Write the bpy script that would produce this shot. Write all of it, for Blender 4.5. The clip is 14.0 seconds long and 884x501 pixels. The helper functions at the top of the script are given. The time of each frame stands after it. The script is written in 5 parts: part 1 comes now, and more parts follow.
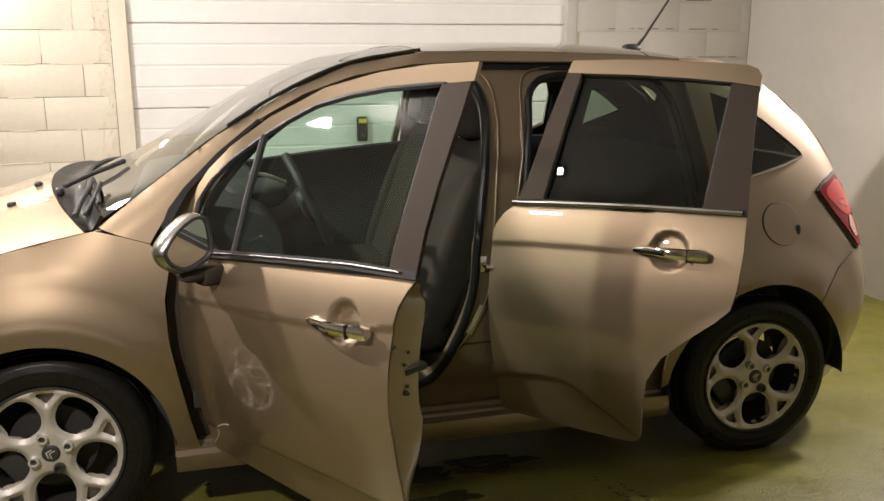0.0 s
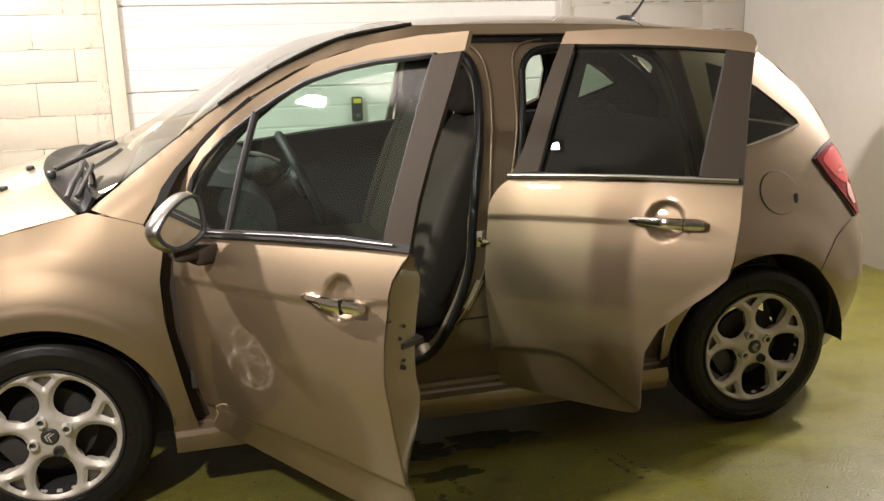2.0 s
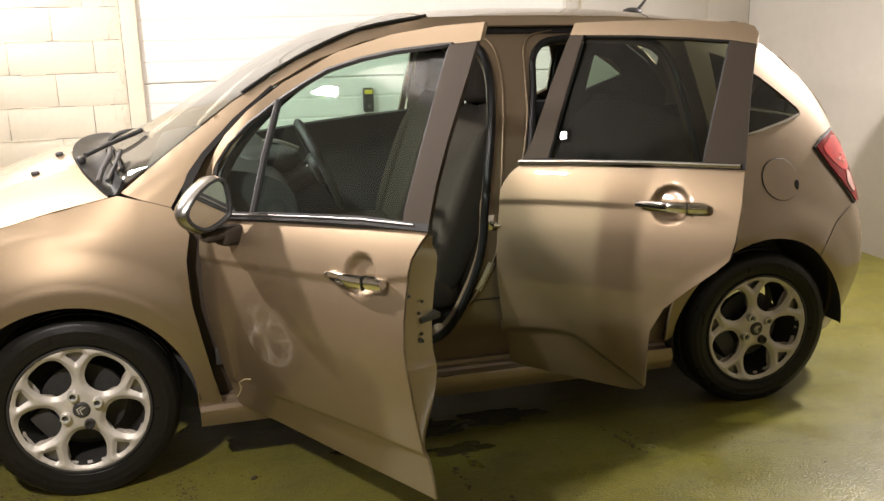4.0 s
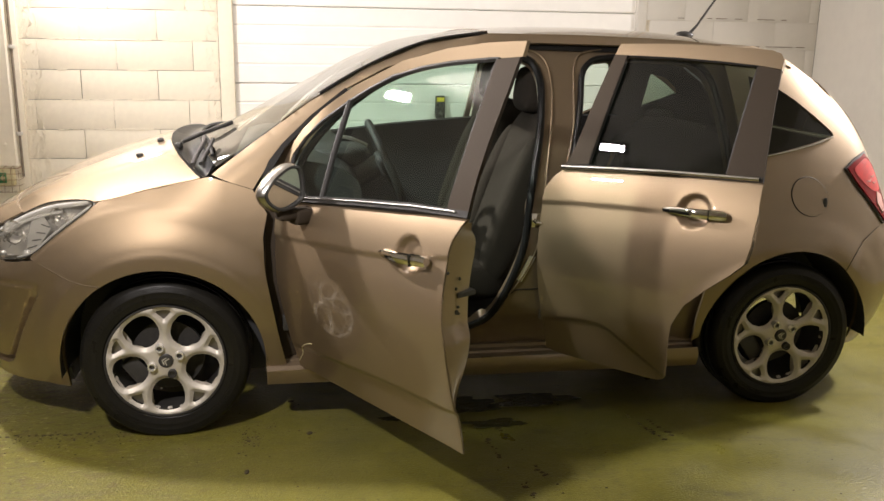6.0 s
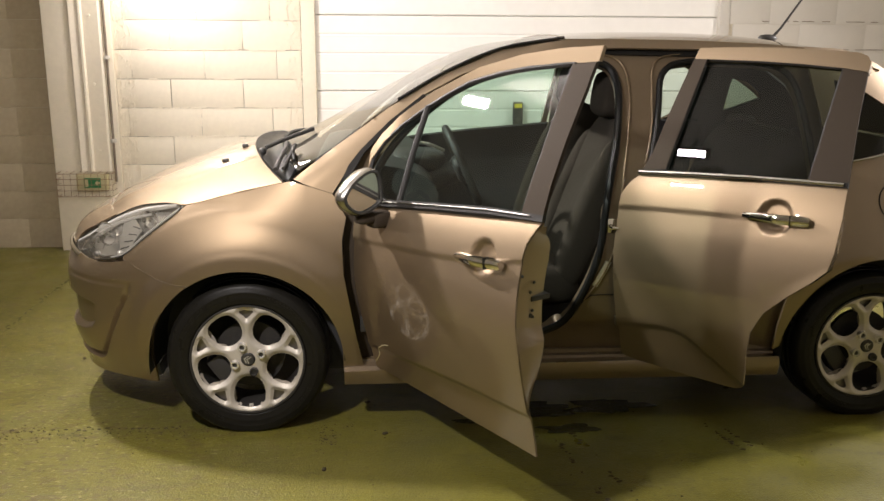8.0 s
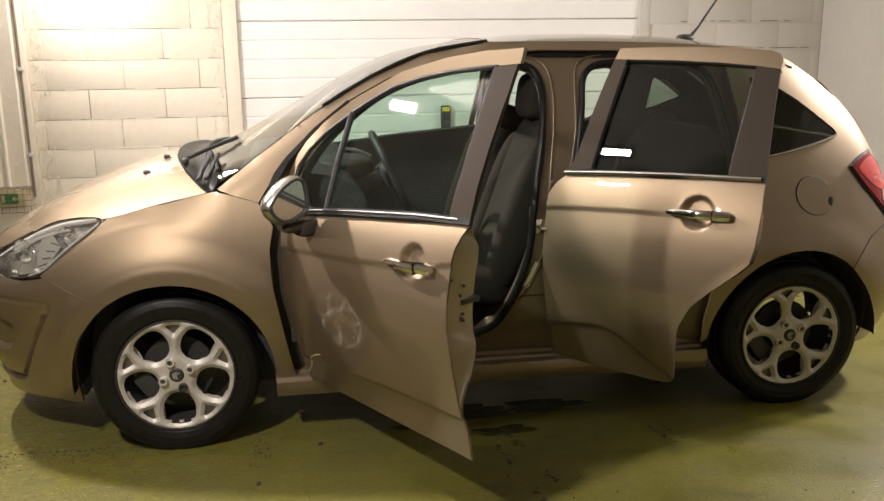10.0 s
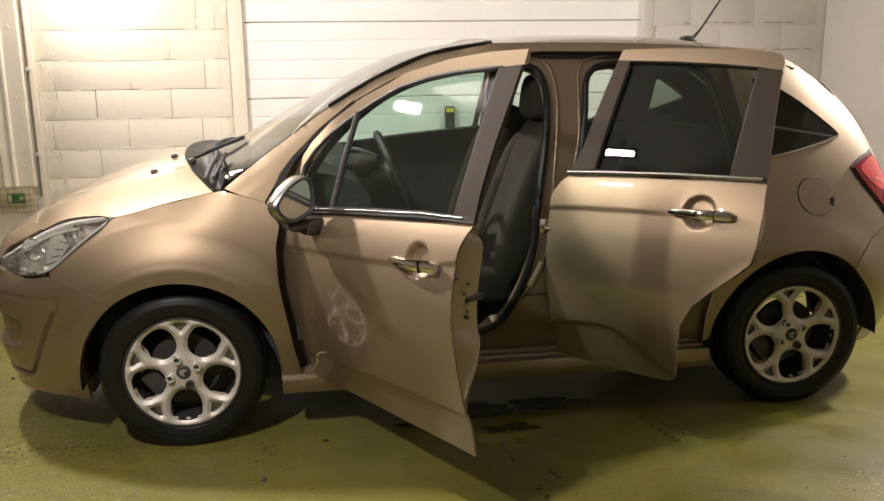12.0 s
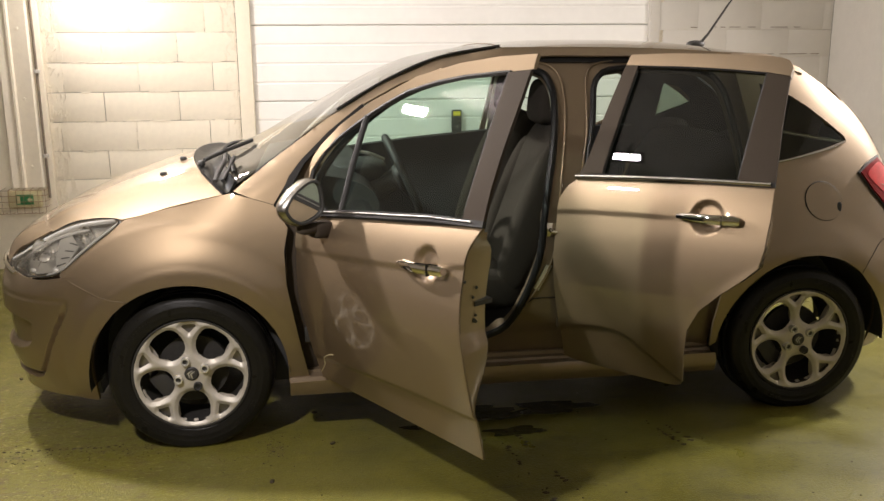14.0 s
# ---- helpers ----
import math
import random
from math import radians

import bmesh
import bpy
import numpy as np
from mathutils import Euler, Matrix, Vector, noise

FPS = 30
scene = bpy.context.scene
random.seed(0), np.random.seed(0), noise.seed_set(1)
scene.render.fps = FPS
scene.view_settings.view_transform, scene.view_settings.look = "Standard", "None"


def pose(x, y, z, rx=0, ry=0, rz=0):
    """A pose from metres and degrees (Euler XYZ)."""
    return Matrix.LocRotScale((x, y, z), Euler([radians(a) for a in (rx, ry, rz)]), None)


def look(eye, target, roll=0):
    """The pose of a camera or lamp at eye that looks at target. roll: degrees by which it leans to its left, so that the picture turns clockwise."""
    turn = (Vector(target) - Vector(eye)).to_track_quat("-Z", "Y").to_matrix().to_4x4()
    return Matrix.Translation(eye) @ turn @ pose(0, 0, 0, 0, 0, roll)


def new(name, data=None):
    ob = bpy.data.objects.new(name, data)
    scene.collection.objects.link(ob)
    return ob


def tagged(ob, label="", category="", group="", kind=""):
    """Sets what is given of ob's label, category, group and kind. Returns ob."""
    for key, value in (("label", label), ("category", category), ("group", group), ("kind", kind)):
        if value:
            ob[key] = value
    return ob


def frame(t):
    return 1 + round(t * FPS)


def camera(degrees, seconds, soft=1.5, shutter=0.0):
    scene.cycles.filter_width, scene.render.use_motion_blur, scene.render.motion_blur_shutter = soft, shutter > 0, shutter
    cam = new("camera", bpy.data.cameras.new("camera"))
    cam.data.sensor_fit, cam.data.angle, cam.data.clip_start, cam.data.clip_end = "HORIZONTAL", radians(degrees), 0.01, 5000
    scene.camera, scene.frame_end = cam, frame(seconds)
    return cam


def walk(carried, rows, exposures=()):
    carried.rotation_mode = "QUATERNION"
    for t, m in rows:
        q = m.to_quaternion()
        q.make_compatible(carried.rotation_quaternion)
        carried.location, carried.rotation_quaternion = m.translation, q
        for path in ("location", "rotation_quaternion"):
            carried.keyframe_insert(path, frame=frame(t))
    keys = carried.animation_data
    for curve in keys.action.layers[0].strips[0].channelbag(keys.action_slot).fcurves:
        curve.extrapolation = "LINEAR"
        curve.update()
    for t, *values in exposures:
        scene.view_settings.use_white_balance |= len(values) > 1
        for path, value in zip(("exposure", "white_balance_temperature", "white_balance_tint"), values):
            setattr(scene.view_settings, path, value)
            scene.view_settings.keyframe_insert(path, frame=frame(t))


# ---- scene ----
cam = camera(53.3, 14.0)
PATH = [
    (0, (0.521, -2.673, 1.508), (1.021, -0.79, 1.058), -0.1),
    (0.5, (0.523, -2.668, 1.503), (1.021, -0.784, 1.053), -0.3),
    (1, (0.529, -2.655, 1.49), (1.023, -0.774, 1.027), -0.5),
    (1.5, (0.539, -2.657, 1.484), (1.033, -0.777, 1.016), -1.1),
    (2, (0.538, -2.668, 1.481), (1.034, -0.794, 0.993), -1.3),
    (2.5, (0.542, -2.674, 1.479), (1.031, -0.798, 0.987), -1.4),
    (3, (0.537, -2.669, 1.476), (1.023, -0.796, 0.971), -1.5),
    (5.3, (0.413, -3.053, 1.485), (0.842, -1.16, 1.003), 0.6),
    (5.5, (0.446, -3.085, 1.491), (0.832, -1.182, 1.011), 0.9),
    (6, (0.493, -3.149, 1.49), (0.815, -1.234, 1.012), 1.0),
    (6.5, (0.493, -3.183, 1.489), (0.68, -1.25, 1.014), 0.3),
    (7, (0.484, -3.199, 1.489), (0.635, -1.26, 1.02), 0.4),
    (7.5, (0.479, -3.193, 1.489), (0.625, -1.254, 1.024), 0.4),
    (8, (0.496, -3.184, 1.486), (0.644, -1.244, 1.022), 0.3),
    (8.5, (0.52, -3.174, 1.486), (0.695, -1.235, 1.029), -0.7),
    (9, (0.536, -3.165, 1.486), (0.815, -1.238, 1.029), -0.6),
    (9.2, (0.533, -3.159, 1.488), (0.83, -1.235, 1.03), -0.7),
    (11.5, (0.506, -3.202, 1.482), (0.791, -1.275, 1.031), -0.6),
    (12, (0.508, -3.202, 1.486), (0.795, -1.275, 1.033), -0.6),
    (12.5, (0.506, -3.202, 1.489), (0.789, -1.274, 1.038), -0.7),
    (13, (0.503, -3.207, 1.49), (0.784, -1.278, 1.041), -0.7),
    (13.5, (0.498, -3.21, 1.49), (0.777, -1.281, 1.041), -0.6),
    (14, (0.495, -3.211, 1.491), (0.772, -1.281, 1.044), -0.4),
]
EXPOSURES = [(0, .2), (1, .26), (1.5, .48), (2, .58), (3, .67), (6, .49), (7.5, .46), (9, .36), (14, .33)]
walk(cam, [(t, look(eye, target, roll)) for t, eye, target, roll in PATH], EXPOSURES)

# ---- light ----
world = bpy.data.worlds.new("world")
scene.world = world
world.use_nodes = True
world.node_tree.nodes["Background"].inputs[0].default_value = (1.0, 0.86, 0.68, 1)
world.node_tree.nodes["Background"].inputs[1].default_value = 0.02


def area_lamp(name, eye, target, sx, sy, watts, colour, roll=0, cone=180):
    data = bpy.data.lights.new(name, "AREA")
    data.shape, data.size, data.size_y, data.energy, data.color = "RECTANGLE", sx, sy, watts, colour
    data.spread = math.radians(cone)
    ob = new(name, data)
    ob.matrix_world = look(eye, target, roll)
    return ob


WARM = (1.0, 0.928, 0.905)
WALL_LAMP = (-0.95, 2.86, 2.10)
FLOOD = (-1.10, 0.90, 2.45)
SPOT = (-0.36, -0.49, 2.50)
SIDE_LAMP = (4.25, 0.70, 2.10)
KEY = (-0.52, -1.54, 2.10)
FLOOD_AIM, KEY_AIM, SIDE_AIM, SPOT_AIM = (3.4, 0.5, 1.5), (-0.2, 0.2, 0.6), (2.6, 0.2, 0.2), (1.75, -0.15, 1.0)
area_lamp("wall_lamp_light", WALL_LAMP, (-0.85, 2.75, 0.0), 0.22, 0.14, 11, WARM)
area_lamp("flood_light", FLOOD, FLOOD_AIM, 0.15, 0.07, 120, WARM, 20)
area_lamp("side_lamp_light", SIDE_LAMP, SIDE_AIM, 0.20, 0.10, 70, WARM)
area_lamp("key_light", KEY, KEY_AIM, 0.11, 0.07, 37, WARM)
area_lamp("spot_light", SPOT, SPOT_AIM, 0.20, 0.055, 1.0, WARM, 22, 44)


# ---- materials ----
def material(name, colour, rough=0.5, metal=0.0, coat=0.0, grain=0.0, grain_scale=60.0, bump=0.0, bump_scale=80.0, wear=0.0, wear_scale=3.0, wear_colour=None, spec=0.5, rough_var=0.0):
    m = bpy.data.materials.new(name)
    m.use_nodes = True
    nt = m.node_tree
    b = nt.nodes["Principled BSDF"]
    b.inputs["Roughness"].default_value, b.inputs["Metallic"].default_value = rough, metal
    b.inputs["Coat Weight"].default_value, b.inputs["Coat Roughness"].default_value = coat, 0.03
    b.inputs["Specular IOR Level"].default_value = spec
    col = None
    base = nt.nodes.new("ShaderNodeRGB")
    base.outputs[0].default_value = (*colour, 1)
    col = base.outputs[0]
    tc = nt.nodes.new("ShaderNodeTexCoord")

    def noise_fac(scale, lo, hi, detail=6):
        n = nt.nodes.new("ShaderNodeTexNoise")
        n.inputs["Scale"].default_value, n.inputs["Detail"].default_value = scale, detail
        nt.links.new(tc.outputs["Object"], n.inputs["Vector"])
        r = nt.nodes.new("ShaderNodeMapRange")
        r.inputs[1].default_value, r.inputs[2].default_value = lo, hi
        nt.links.new(n.outputs[0], r.inputs[0])
        return r.outputs[0]

    def blend(fac, amount, other):
        nonlocal col
        mult = nt.nodes.new("ShaderNodeMath")
        mult.operation = "MULTIPLY"
        mult.inputs[1].default_value = amount
        nt.links.new(fac, mult.inputs[0])
        mix = nt.nodes.new("ShaderNodeMix")
        mix.data_type = "RGBA"
        nt.links.new(mult.outputs[0], mix.inputs[0])
        nt.links.new(col, mix.inputs[6])
        mix.inputs[7].default_value = (*other, 1)
        col = mix.outputs[2]

    if grain:
        blend(noise_fac(grain_scale, 0.35, 0.65), grain, tuple(c * 0.55 for c in colour))
    if wear:
        blend(noise_fac(wear_scale, 0.48, 0.72), wear, wear_colour or tuple(c * 0.5 for c in colour))
    nt.links.new(col, b.inputs["Base Color"])
    if rough_var:
        r = nt.nodes.new("ShaderNodeMapRange")
        r.inputs[3].default_value, r.inputs[4].default_value = rough - rough_var, rough + rough_var
        nt.links.new(noise_fac(wear_scale * 1.7, 0.3, 0.7), r.inputs[0])
        nt.links.new(r.outputs[0], b.inputs["Roughness"])
    if bump:
        n = nt.nodes.new("ShaderNodeTexNoise")
        n.inputs["Scale"].default_value, n.inputs["Detail"].default_value = bump_scale, 8
        nt.links.new(tc.outputs["Object"], n.inputs["Vector"])
        bp = nt.nodes.new("ShaderNodeBump")
        bp.inputs["Strength"].default_value, bp.inputs["Distance"].default_value = min(1, bump), 0.01
        nt.links.new(n.outputs[0], bp.inputs["Height"])
        nt.links.new(bp.outputs[0], b.inputs["Normal"])
    return m


def glass(name, tint, ior=1.5, dust=0.0):
    """A thin pane: tinted see-through with a mirror-like sheen."""
    m = bpy.data.materials.new(name)
    m.use_nodes = True
    nt = m.node_tree
    nt.nodes.remove(nt.nodes["Principled BSDF"])
    out = nt.nodes["Material Output"]
    tr = nt.nodes.new("ShaderNodeBsdfTransparent")
    tr.inputs[0].default_value = (*tint, 1)
    gl = nt.nodes.new("ShaderNodeBsdfGlossy")
    gl.inputs["Roughness"].default_value = 0.0
    fr = nt.nodes.new("ShaderNodeFresnel")
    fr.inputs[0].default_value = ior
    mx = nt.nodes.new("ShaderNodeMixShader")
    nt.links.new(fr.outputs[0], mx.inputs[0])
    nt.links.new(tr.outputs[0], mx.inputs[1])
    nt.links.new(gl.outputs[0], mx.inputs[2])
    film = nt.nodes.new("ShaderNodeBsdfDiffuse")
    film.inputs[0].default_value = (0.75, 0.70, 0.58, 1)
    tc = nt.nodes.new("ShaderNodeTexCoord")
    spots = nt.nodes.new("ShaderNodeTexNoise")
    spots.inputs["Scale"].default_value, spots.inputs["Detail"].default_value = 5.0, 8
    nt.links.new(tc.outputs["Object"], spots.inputs["Vector"])
    r = nt.nodes.new("ShaderNodeMapRange")
    r.inputs[1].default_value, r.inputs[2].default_value = 0.3, 0.7
    r.inputs[3].default_value, r.inputs[4].default_value = dust * 0.6, dust * 1.4
    nt.links.new(spots.outputs[0], r.inputs[0])
    dusty = nt.nodes.new("ShaderNodeMixShader")
    nt.links.new(r.outputs[0], dusty.inputs[0])
    nt.links.new(mx.outputs[0], dusty.inputs[1])
    nt.links.new(film.outputs[0], dusty.inputs[2])
    nt.links.new(dusty.outputs[0], out.inputs[0])
    return m


PAINT = material("champagne_paint", (0.298, 0.221, 0.141), 0.50, 0.85, 1.0, grain=0.10, grain_scale=900, wear=0.06, wear_scale=2)
PAINT.node_tree.nodes["Principled BSDF"].inputs["Coat Roughness"].default_value = 0.012
PAINT.node_tree.nodes["Principled BSDF"].inputs["Coat IOR"].default_value = 1.75
TAUPE = material("pillar_film", (0.052, 0.041, 0.031), 0.6, 0.0, 0.0, spec=0.04, grain=0.12, grain_scale=300)
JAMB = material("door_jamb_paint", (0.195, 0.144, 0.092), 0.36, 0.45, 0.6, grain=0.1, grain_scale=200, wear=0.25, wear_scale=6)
SATIN_CHROME = material("satin_chrome", (0.46, 0.44, 0.41), 0.27, 1.0)
DIRT = material("dry_dirt", (0.055, 0.042, 0.022), 0.9, grain=0.4, grain_scale=90)
CHROME = material("chrome", (0.85, 0.83, 0.80), 0.07, 1.0, rough_var=0.04)
BLACK = material("black_plastic", (0.038, 0.036, 0.034), 0.45, grain=0.3, grain_scale=400, bump=0.1, bump_scale=600)
RUBBER = material("black_rubber", (0.024, 0.022, 0.020), 0.55, spec=0.25, grain=0.4, grain_scale=50, bump=0.15, bump_scale=300, wear=0.3, wear_scale=9, wear_colour=(0.022, 0.02, 0.017))
COWL_BLACK = material("black_cowl_plastic", (0.007, 0.007, 0.007), 0.38, spec=0.25, bump=0.05, bump_scale=400)
TYRE_RUBBER = material("tyre_rubber", (0.013, 0.012, 0.010), 0.34, spec=0.22, grain=0.4, grain_scale=60, bump=0.12, bump_scale=250, wear=0.35, wear_scale=8, wear_colour=(0.010, 0.009, 0.007), rough_var=0.08)
GLOSS_BLACK = material("gloss_black_trim", (0.012, 0.012, 0.012), 0.12, coat=0.5)
ALLOY = material("alloy_silver", (0.60, 0.555, 0.48), 0.5, 0.4, 0.15, grain=0.12, grain_scale=250, wear=0.18, wear_scale=14)
DARK_STEEL = material("dark_brake_steel", (0.045, 0.042, 0.038), 0.6, 0.4, grain=0.4, grain_scale=60)
STEEL = material("bare_steel", (0.30, 0.28, 0.26), 0.4, 0.9, grain=0.3, grain_scale=120)
CABIN = material("dark_cabin_plastic", (0.040, 0.040, 0.041), 0.6, spec=0.3, grain=0.2, grain_scale=300, bump=0.1, bump_scale=500)
FABRIC = material("charcoal_seat_fabric", (0.043, 0.037, 0.030), 0.95, spec=0.1, grain=0.5, grain_scale=350, bump=0.4, bump_scale=500)
BEIGE = material("beige_pillar_trim", (0.70, 0.64, 0.50), 0.7, grain=0.1, grain_scale=200)
RED_LENS = material("red_lamp_lens", (0.20, 0.003, 0.006), 0.25, coat=0.12, spec=0.15)
RED_BOWL = material("red_lamp_bowl", (0.58, 0.005, 0.010), 0.3, coat=0.25, grain=0.5, grain_scale=45)
CLEAR_LENS = material("clear_lamp_lens", (0.72, 0.36, 0.33), 0.15, 0.2, coat=1.0)
WINDOW = glass("green_window_glass", (0.68, 0.82, 0.75), dust=0.006)
PRIVACY = glass("dark_window_glass", (0.30, 0.37, 0.32), dust=0.005)
SMOKED = material("smoked_lamp_bowl", (0.70, 0.68, 0.64), 0.22, 0.8, rough_var=0.1)
BRIGHT = material("bright_lamp_trim", (0.80, 0.78, 0.74), 0.22, 0.55)
RAW_JOINT = material("raw_mortar", (0.17, 0.14, 0.10), 0.95, grain=0.4, grain_scale=60, bump=0.4, bump_scale=80)
SCREEN = glass("windscreen_glass", (0.80, 0.86, 0.80), dust=0.05)
LAMP_GLASS = glass("headlamp_cover", (0.94, 0.93, 0.90), dust=0.03)
REFLECTOR = material("lamp_reflector", (0.70, 0.68, 0.64), 0.28, 0.72)
MIRROR = material("mirror_silver", (0.80, 0.82, 0.80), 0.02, 1.0)
WALL_PAINT = material("cream_masonry_paint", (0.79, 0.715, 0.575), 0.75, grain=0.10, grain_scale=25, bump=0.10, bump_scale=34, wear=0.15, wear_scale=2.5, wear_colour=(0.62, 0.55, 0.40))
# darker than WALL_PAINT: the pillar's shade is put into the colour
SHADED_BLOCK = material("shaded_block", (0.40, 0.33, 0.22), 0.85, grain=0.2, grain_scale=30, bump=0.2, bump_scale=20, wear=0.35, wear_scale=2.0, wear_colour=(0.36, 0.28, 0.18))
MORTAR = material("painted_mortar", (0.70, 0.63, 0.50), 0.85, grain=0.3, grain_scale=40, bump=0.8, bump_scale=60)
PLASTER = material("white_wall_paint", (0.60, 0.565, 0.505), 0.7, grain=0.06, grain_scale=12, bump=0.15, bump_scale=30, wear=0.1, wear_scale=1.5)
# pale so that the added, unseen walls bounce light into the shade
BOUNCE_WALL = material("pale_bounce_wall", (0.62, 0.58, 0.50), 0.85, grain=0.3, grain_scale=20, wear=0.4, wear_scale=1.2, bump=0.3, bump_scale=30)
PANEL_WHITE = material("garage_door_enamel", (0.86, 0.835, 0.785), 0.4, grain=0.05, grain_scale=15, wear=0.1, wear_scale=2, bump=0.05, bump_scale=20)
CONDUIT = material("brown_conduit", (0.17, 0.13, 0.09), 0.5, wear=0.4, wear_scale=12, wear_colour=(0.4, 0.34, 0.25))
SIGN_GREEN = material("exit_sign_green", (0.02, 0.16, 0.05), 0.4)
SIGN_WHITE = material("exit_sign_white", (0.50, 0.43, 0.25), 0.5)
WIRE = material("galvanised_wire", (0.30, 0.20, 0.12), 0.6, 0.5, wear=0.5, wear_scale=20, wear_colour=(0.16, 0.07, 0.03))
YELLOW = material("yellow_label", (0.75, 0.62, 0.05), 0.5)


def floor_paint():
    m = material("green_floor_paint", (0.156, 0.141, 0.021), 0.42, spec=0.35, grain=0.25, grain_scale=22, wear=0.5, wear_scale=2.2, wear_colour=(0.085, 0.082, 0.028), bump=0.30, bump_scale=110, rough_var=0.16)
    nt = m.node_tree
    b = nt.nodes["Principled BSDF"]
    tc = nt.nodes.new("ShaderNodeTexCoord")

    def lay(colour_in, fac, other, amount):
        k = nt.nodes.new("ShaderNodeMath")
        k.operation = "MULTIPLY"
        k.inputs[1].default_value = amount
        nt.links.new(fac, k.inputs[0])
        mix = nt.nodes.new("ShaderNodeMix")
        mix.data_type = "RGBA"
        nt.links.new(k.outputs[0], mix.inputs[0])
        nt.links.new(colour_in, mix.inputs[6])
        mix.inputs[7].default_value = (*other, 1)
        return mix.outputs[2]

    def stretch(out, lo, hi):
        r = nt.nodes.new("ShaderNodeMapRange")
        r.inputs[1].default_value, r.inputs[2].default_value = lo, hi
        nt.links.new(out, r.inputs[0])
        return r.outputs[0]
    col = b.inputs["Base Color"].links[0].from_socket
    # dark specks of grit
    v = nt.nodes.new("ShaderNodeTexVoronoi")
    v.inputs["Scale"].default_value = 26
    nt.links.new(tc.outputs["Object"], v.inputs["Vector"])
    col = lay(col, stretch(v.outputs["Distance"], 0.13, 0.06), (0.03, 0.028, 0.014), 0.7)
    # smeared stains and pale scuffs
    for scale, lo, hi, other, amount in ((6.5, 0.56, 0.70, (0.065, 0.056, 0.020), 0.65), (11.0, 0.60, 0.72, (0.22, 0.205, 0.08), 0.7), (1.1, 0.45, 0.7, (0.17, 0.155, 0.040), 0.5), (38.0, 0.55, 0.68, (0.075, 0.062, 0.022), 0.55), (70.0, 0.60, 0.72, (0.26, 0.24, 0.12), 0.7), (120.0, 0.52, 0.64, (0.07, 0.062, 0.014), 0.6)):
        mp = nt.nodes.new("ShaderNodeMapping")
        mp.inputs["Scale"].default_value = (0.6, 1.7, 1.0)
        mp.inputs["Location"].default_value = (scale, scale * 0.3, 0)
        nt.links.new(tc.outputs["Object"], mp.inputs["Vector"])
        n = nt.nodes.new("ShaderNodeTexNoise")
        n.inputs["Scale"].default_value, n.inputs["Detail"].default_value = scale, 10
        n.inputs["Roughness"].default_value = 0.65
        nt.links.new(mp.outputs[0], n.inputs["Vector"])
        col = lay(col, stretch(n.outputs[0], lo, hi), other, amount)
    # the lane in front of the car is worn: bare brown scuffs and pale crumbs of paint
    xyz = nt.nodes.new("ShaderNodeSeparateXYZ")
    nt.links.new(tc.outputs["Object"], xyz.inputs[0])
    lane = stretch(xyz.outputs[0], 0.7, -0.7)
    for scale, lo, hi, other, amount in ((17.0, 0.55, 0.62, (0.115, 0.085, 0.030), 0.75), (34.0, 0.57, 0.63, (0.085, 0.062, 0.024), 0.8), (48.0, 0.60, 0.66, (0.30, 0.27, 0.11), 0.8)):
        mp = nt.nodes.new("ShaderNodeMapping")
        mp.inputs["Scale"].default_value = (0.8, 1.3, 1.0)
        mp.inputs["Location"].default_value = (scale * 0.7, scale * 0.9, 0)
        nt.links.new(tc.outputs["Object"], mp.inputs["Vector"])
        n = nt.nodes.new("ShaderNodeTexNoise")
        n.inputs["Scale"].default_value, n.inputs["Detail"].default_value = scale, 5
        nt.links.new(mp.outputs[0], n.inputs["Vector"])
        worn = nt.nodes.new("ShaderNodeMath")
        worn.operation = "MULTIPLY"
        nt.links.new(stretch(n.outputs[0], lo, hi), worn.inputs[0])
        nt.links.new(lane, worn.inputs[1])
        col = lay(col, worn.outputs[0], other, amount)
    nt.links.new(col, b.inputs["Base Color"])
    return m


FLOOR = floor_paint()
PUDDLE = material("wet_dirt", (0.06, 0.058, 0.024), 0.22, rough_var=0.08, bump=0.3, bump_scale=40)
CEILING = material("ceiling_paint", (0.62, 0.59, 0.54), 0.8, grain=0.1, grain_scale=10)


# ---- mesh helpers ----
from mathutils.geometry import delaunay_2d_cdt

ORIGIN = {}


def thing(name, at, label, category, group="", kind=""):
    """An empty that carries the parts of one thing."""
    ob = new(name)
    ob.empty_display_size = 0.1
    ob.location = at
    ORIGIN[ob] = Vector(at)
    return tagged(ob, label, category, group, kind)


def branch(name, parent, at, turn=0.0, label=""):
    """An empty part of a thing, whose pieces are built round the point at."""
    ob = new(name)
    ob.empty_display_size = 0.05
    ob.parent = parent
    ob.location = Vector(at) - ORIGIN[parent]
    ob.rotation_euler = (0, 0, radians(turn))
    ORIGIN[ob] = Vector(at)
    return tagged(ob, label)


def mesh_of(name, vf, mat, origin=(0, 0, 0), sharp=35, normals=None):
    v, f = vf
    o = Vector(origin)
    me = bpy.data.meshes.new(name)
    me.from_pydata([tuple(Vector(p) - o) for p in v], [], [tuple(q) for q in f])
    me.materials.append(mat)
    me.polygons.foreach_set("use_smooth", [True] * len(me.polygons))
    me.set_sharp_from_angle(angle=radians(sharp))
    me.update()
    if normals:
        me.normals_split_custom_set_from_vertices(normals)
    return me


def part(name, vf, mat, parent, label="", sharp=35, normals=None):
    """One mesh object under a thing or a part."""
    ob = new(name, mesh_of(name, vf, mat, ORIGIN[parent], sharp, normals))
    ob.parent = parent
    return tagged(ob, label)


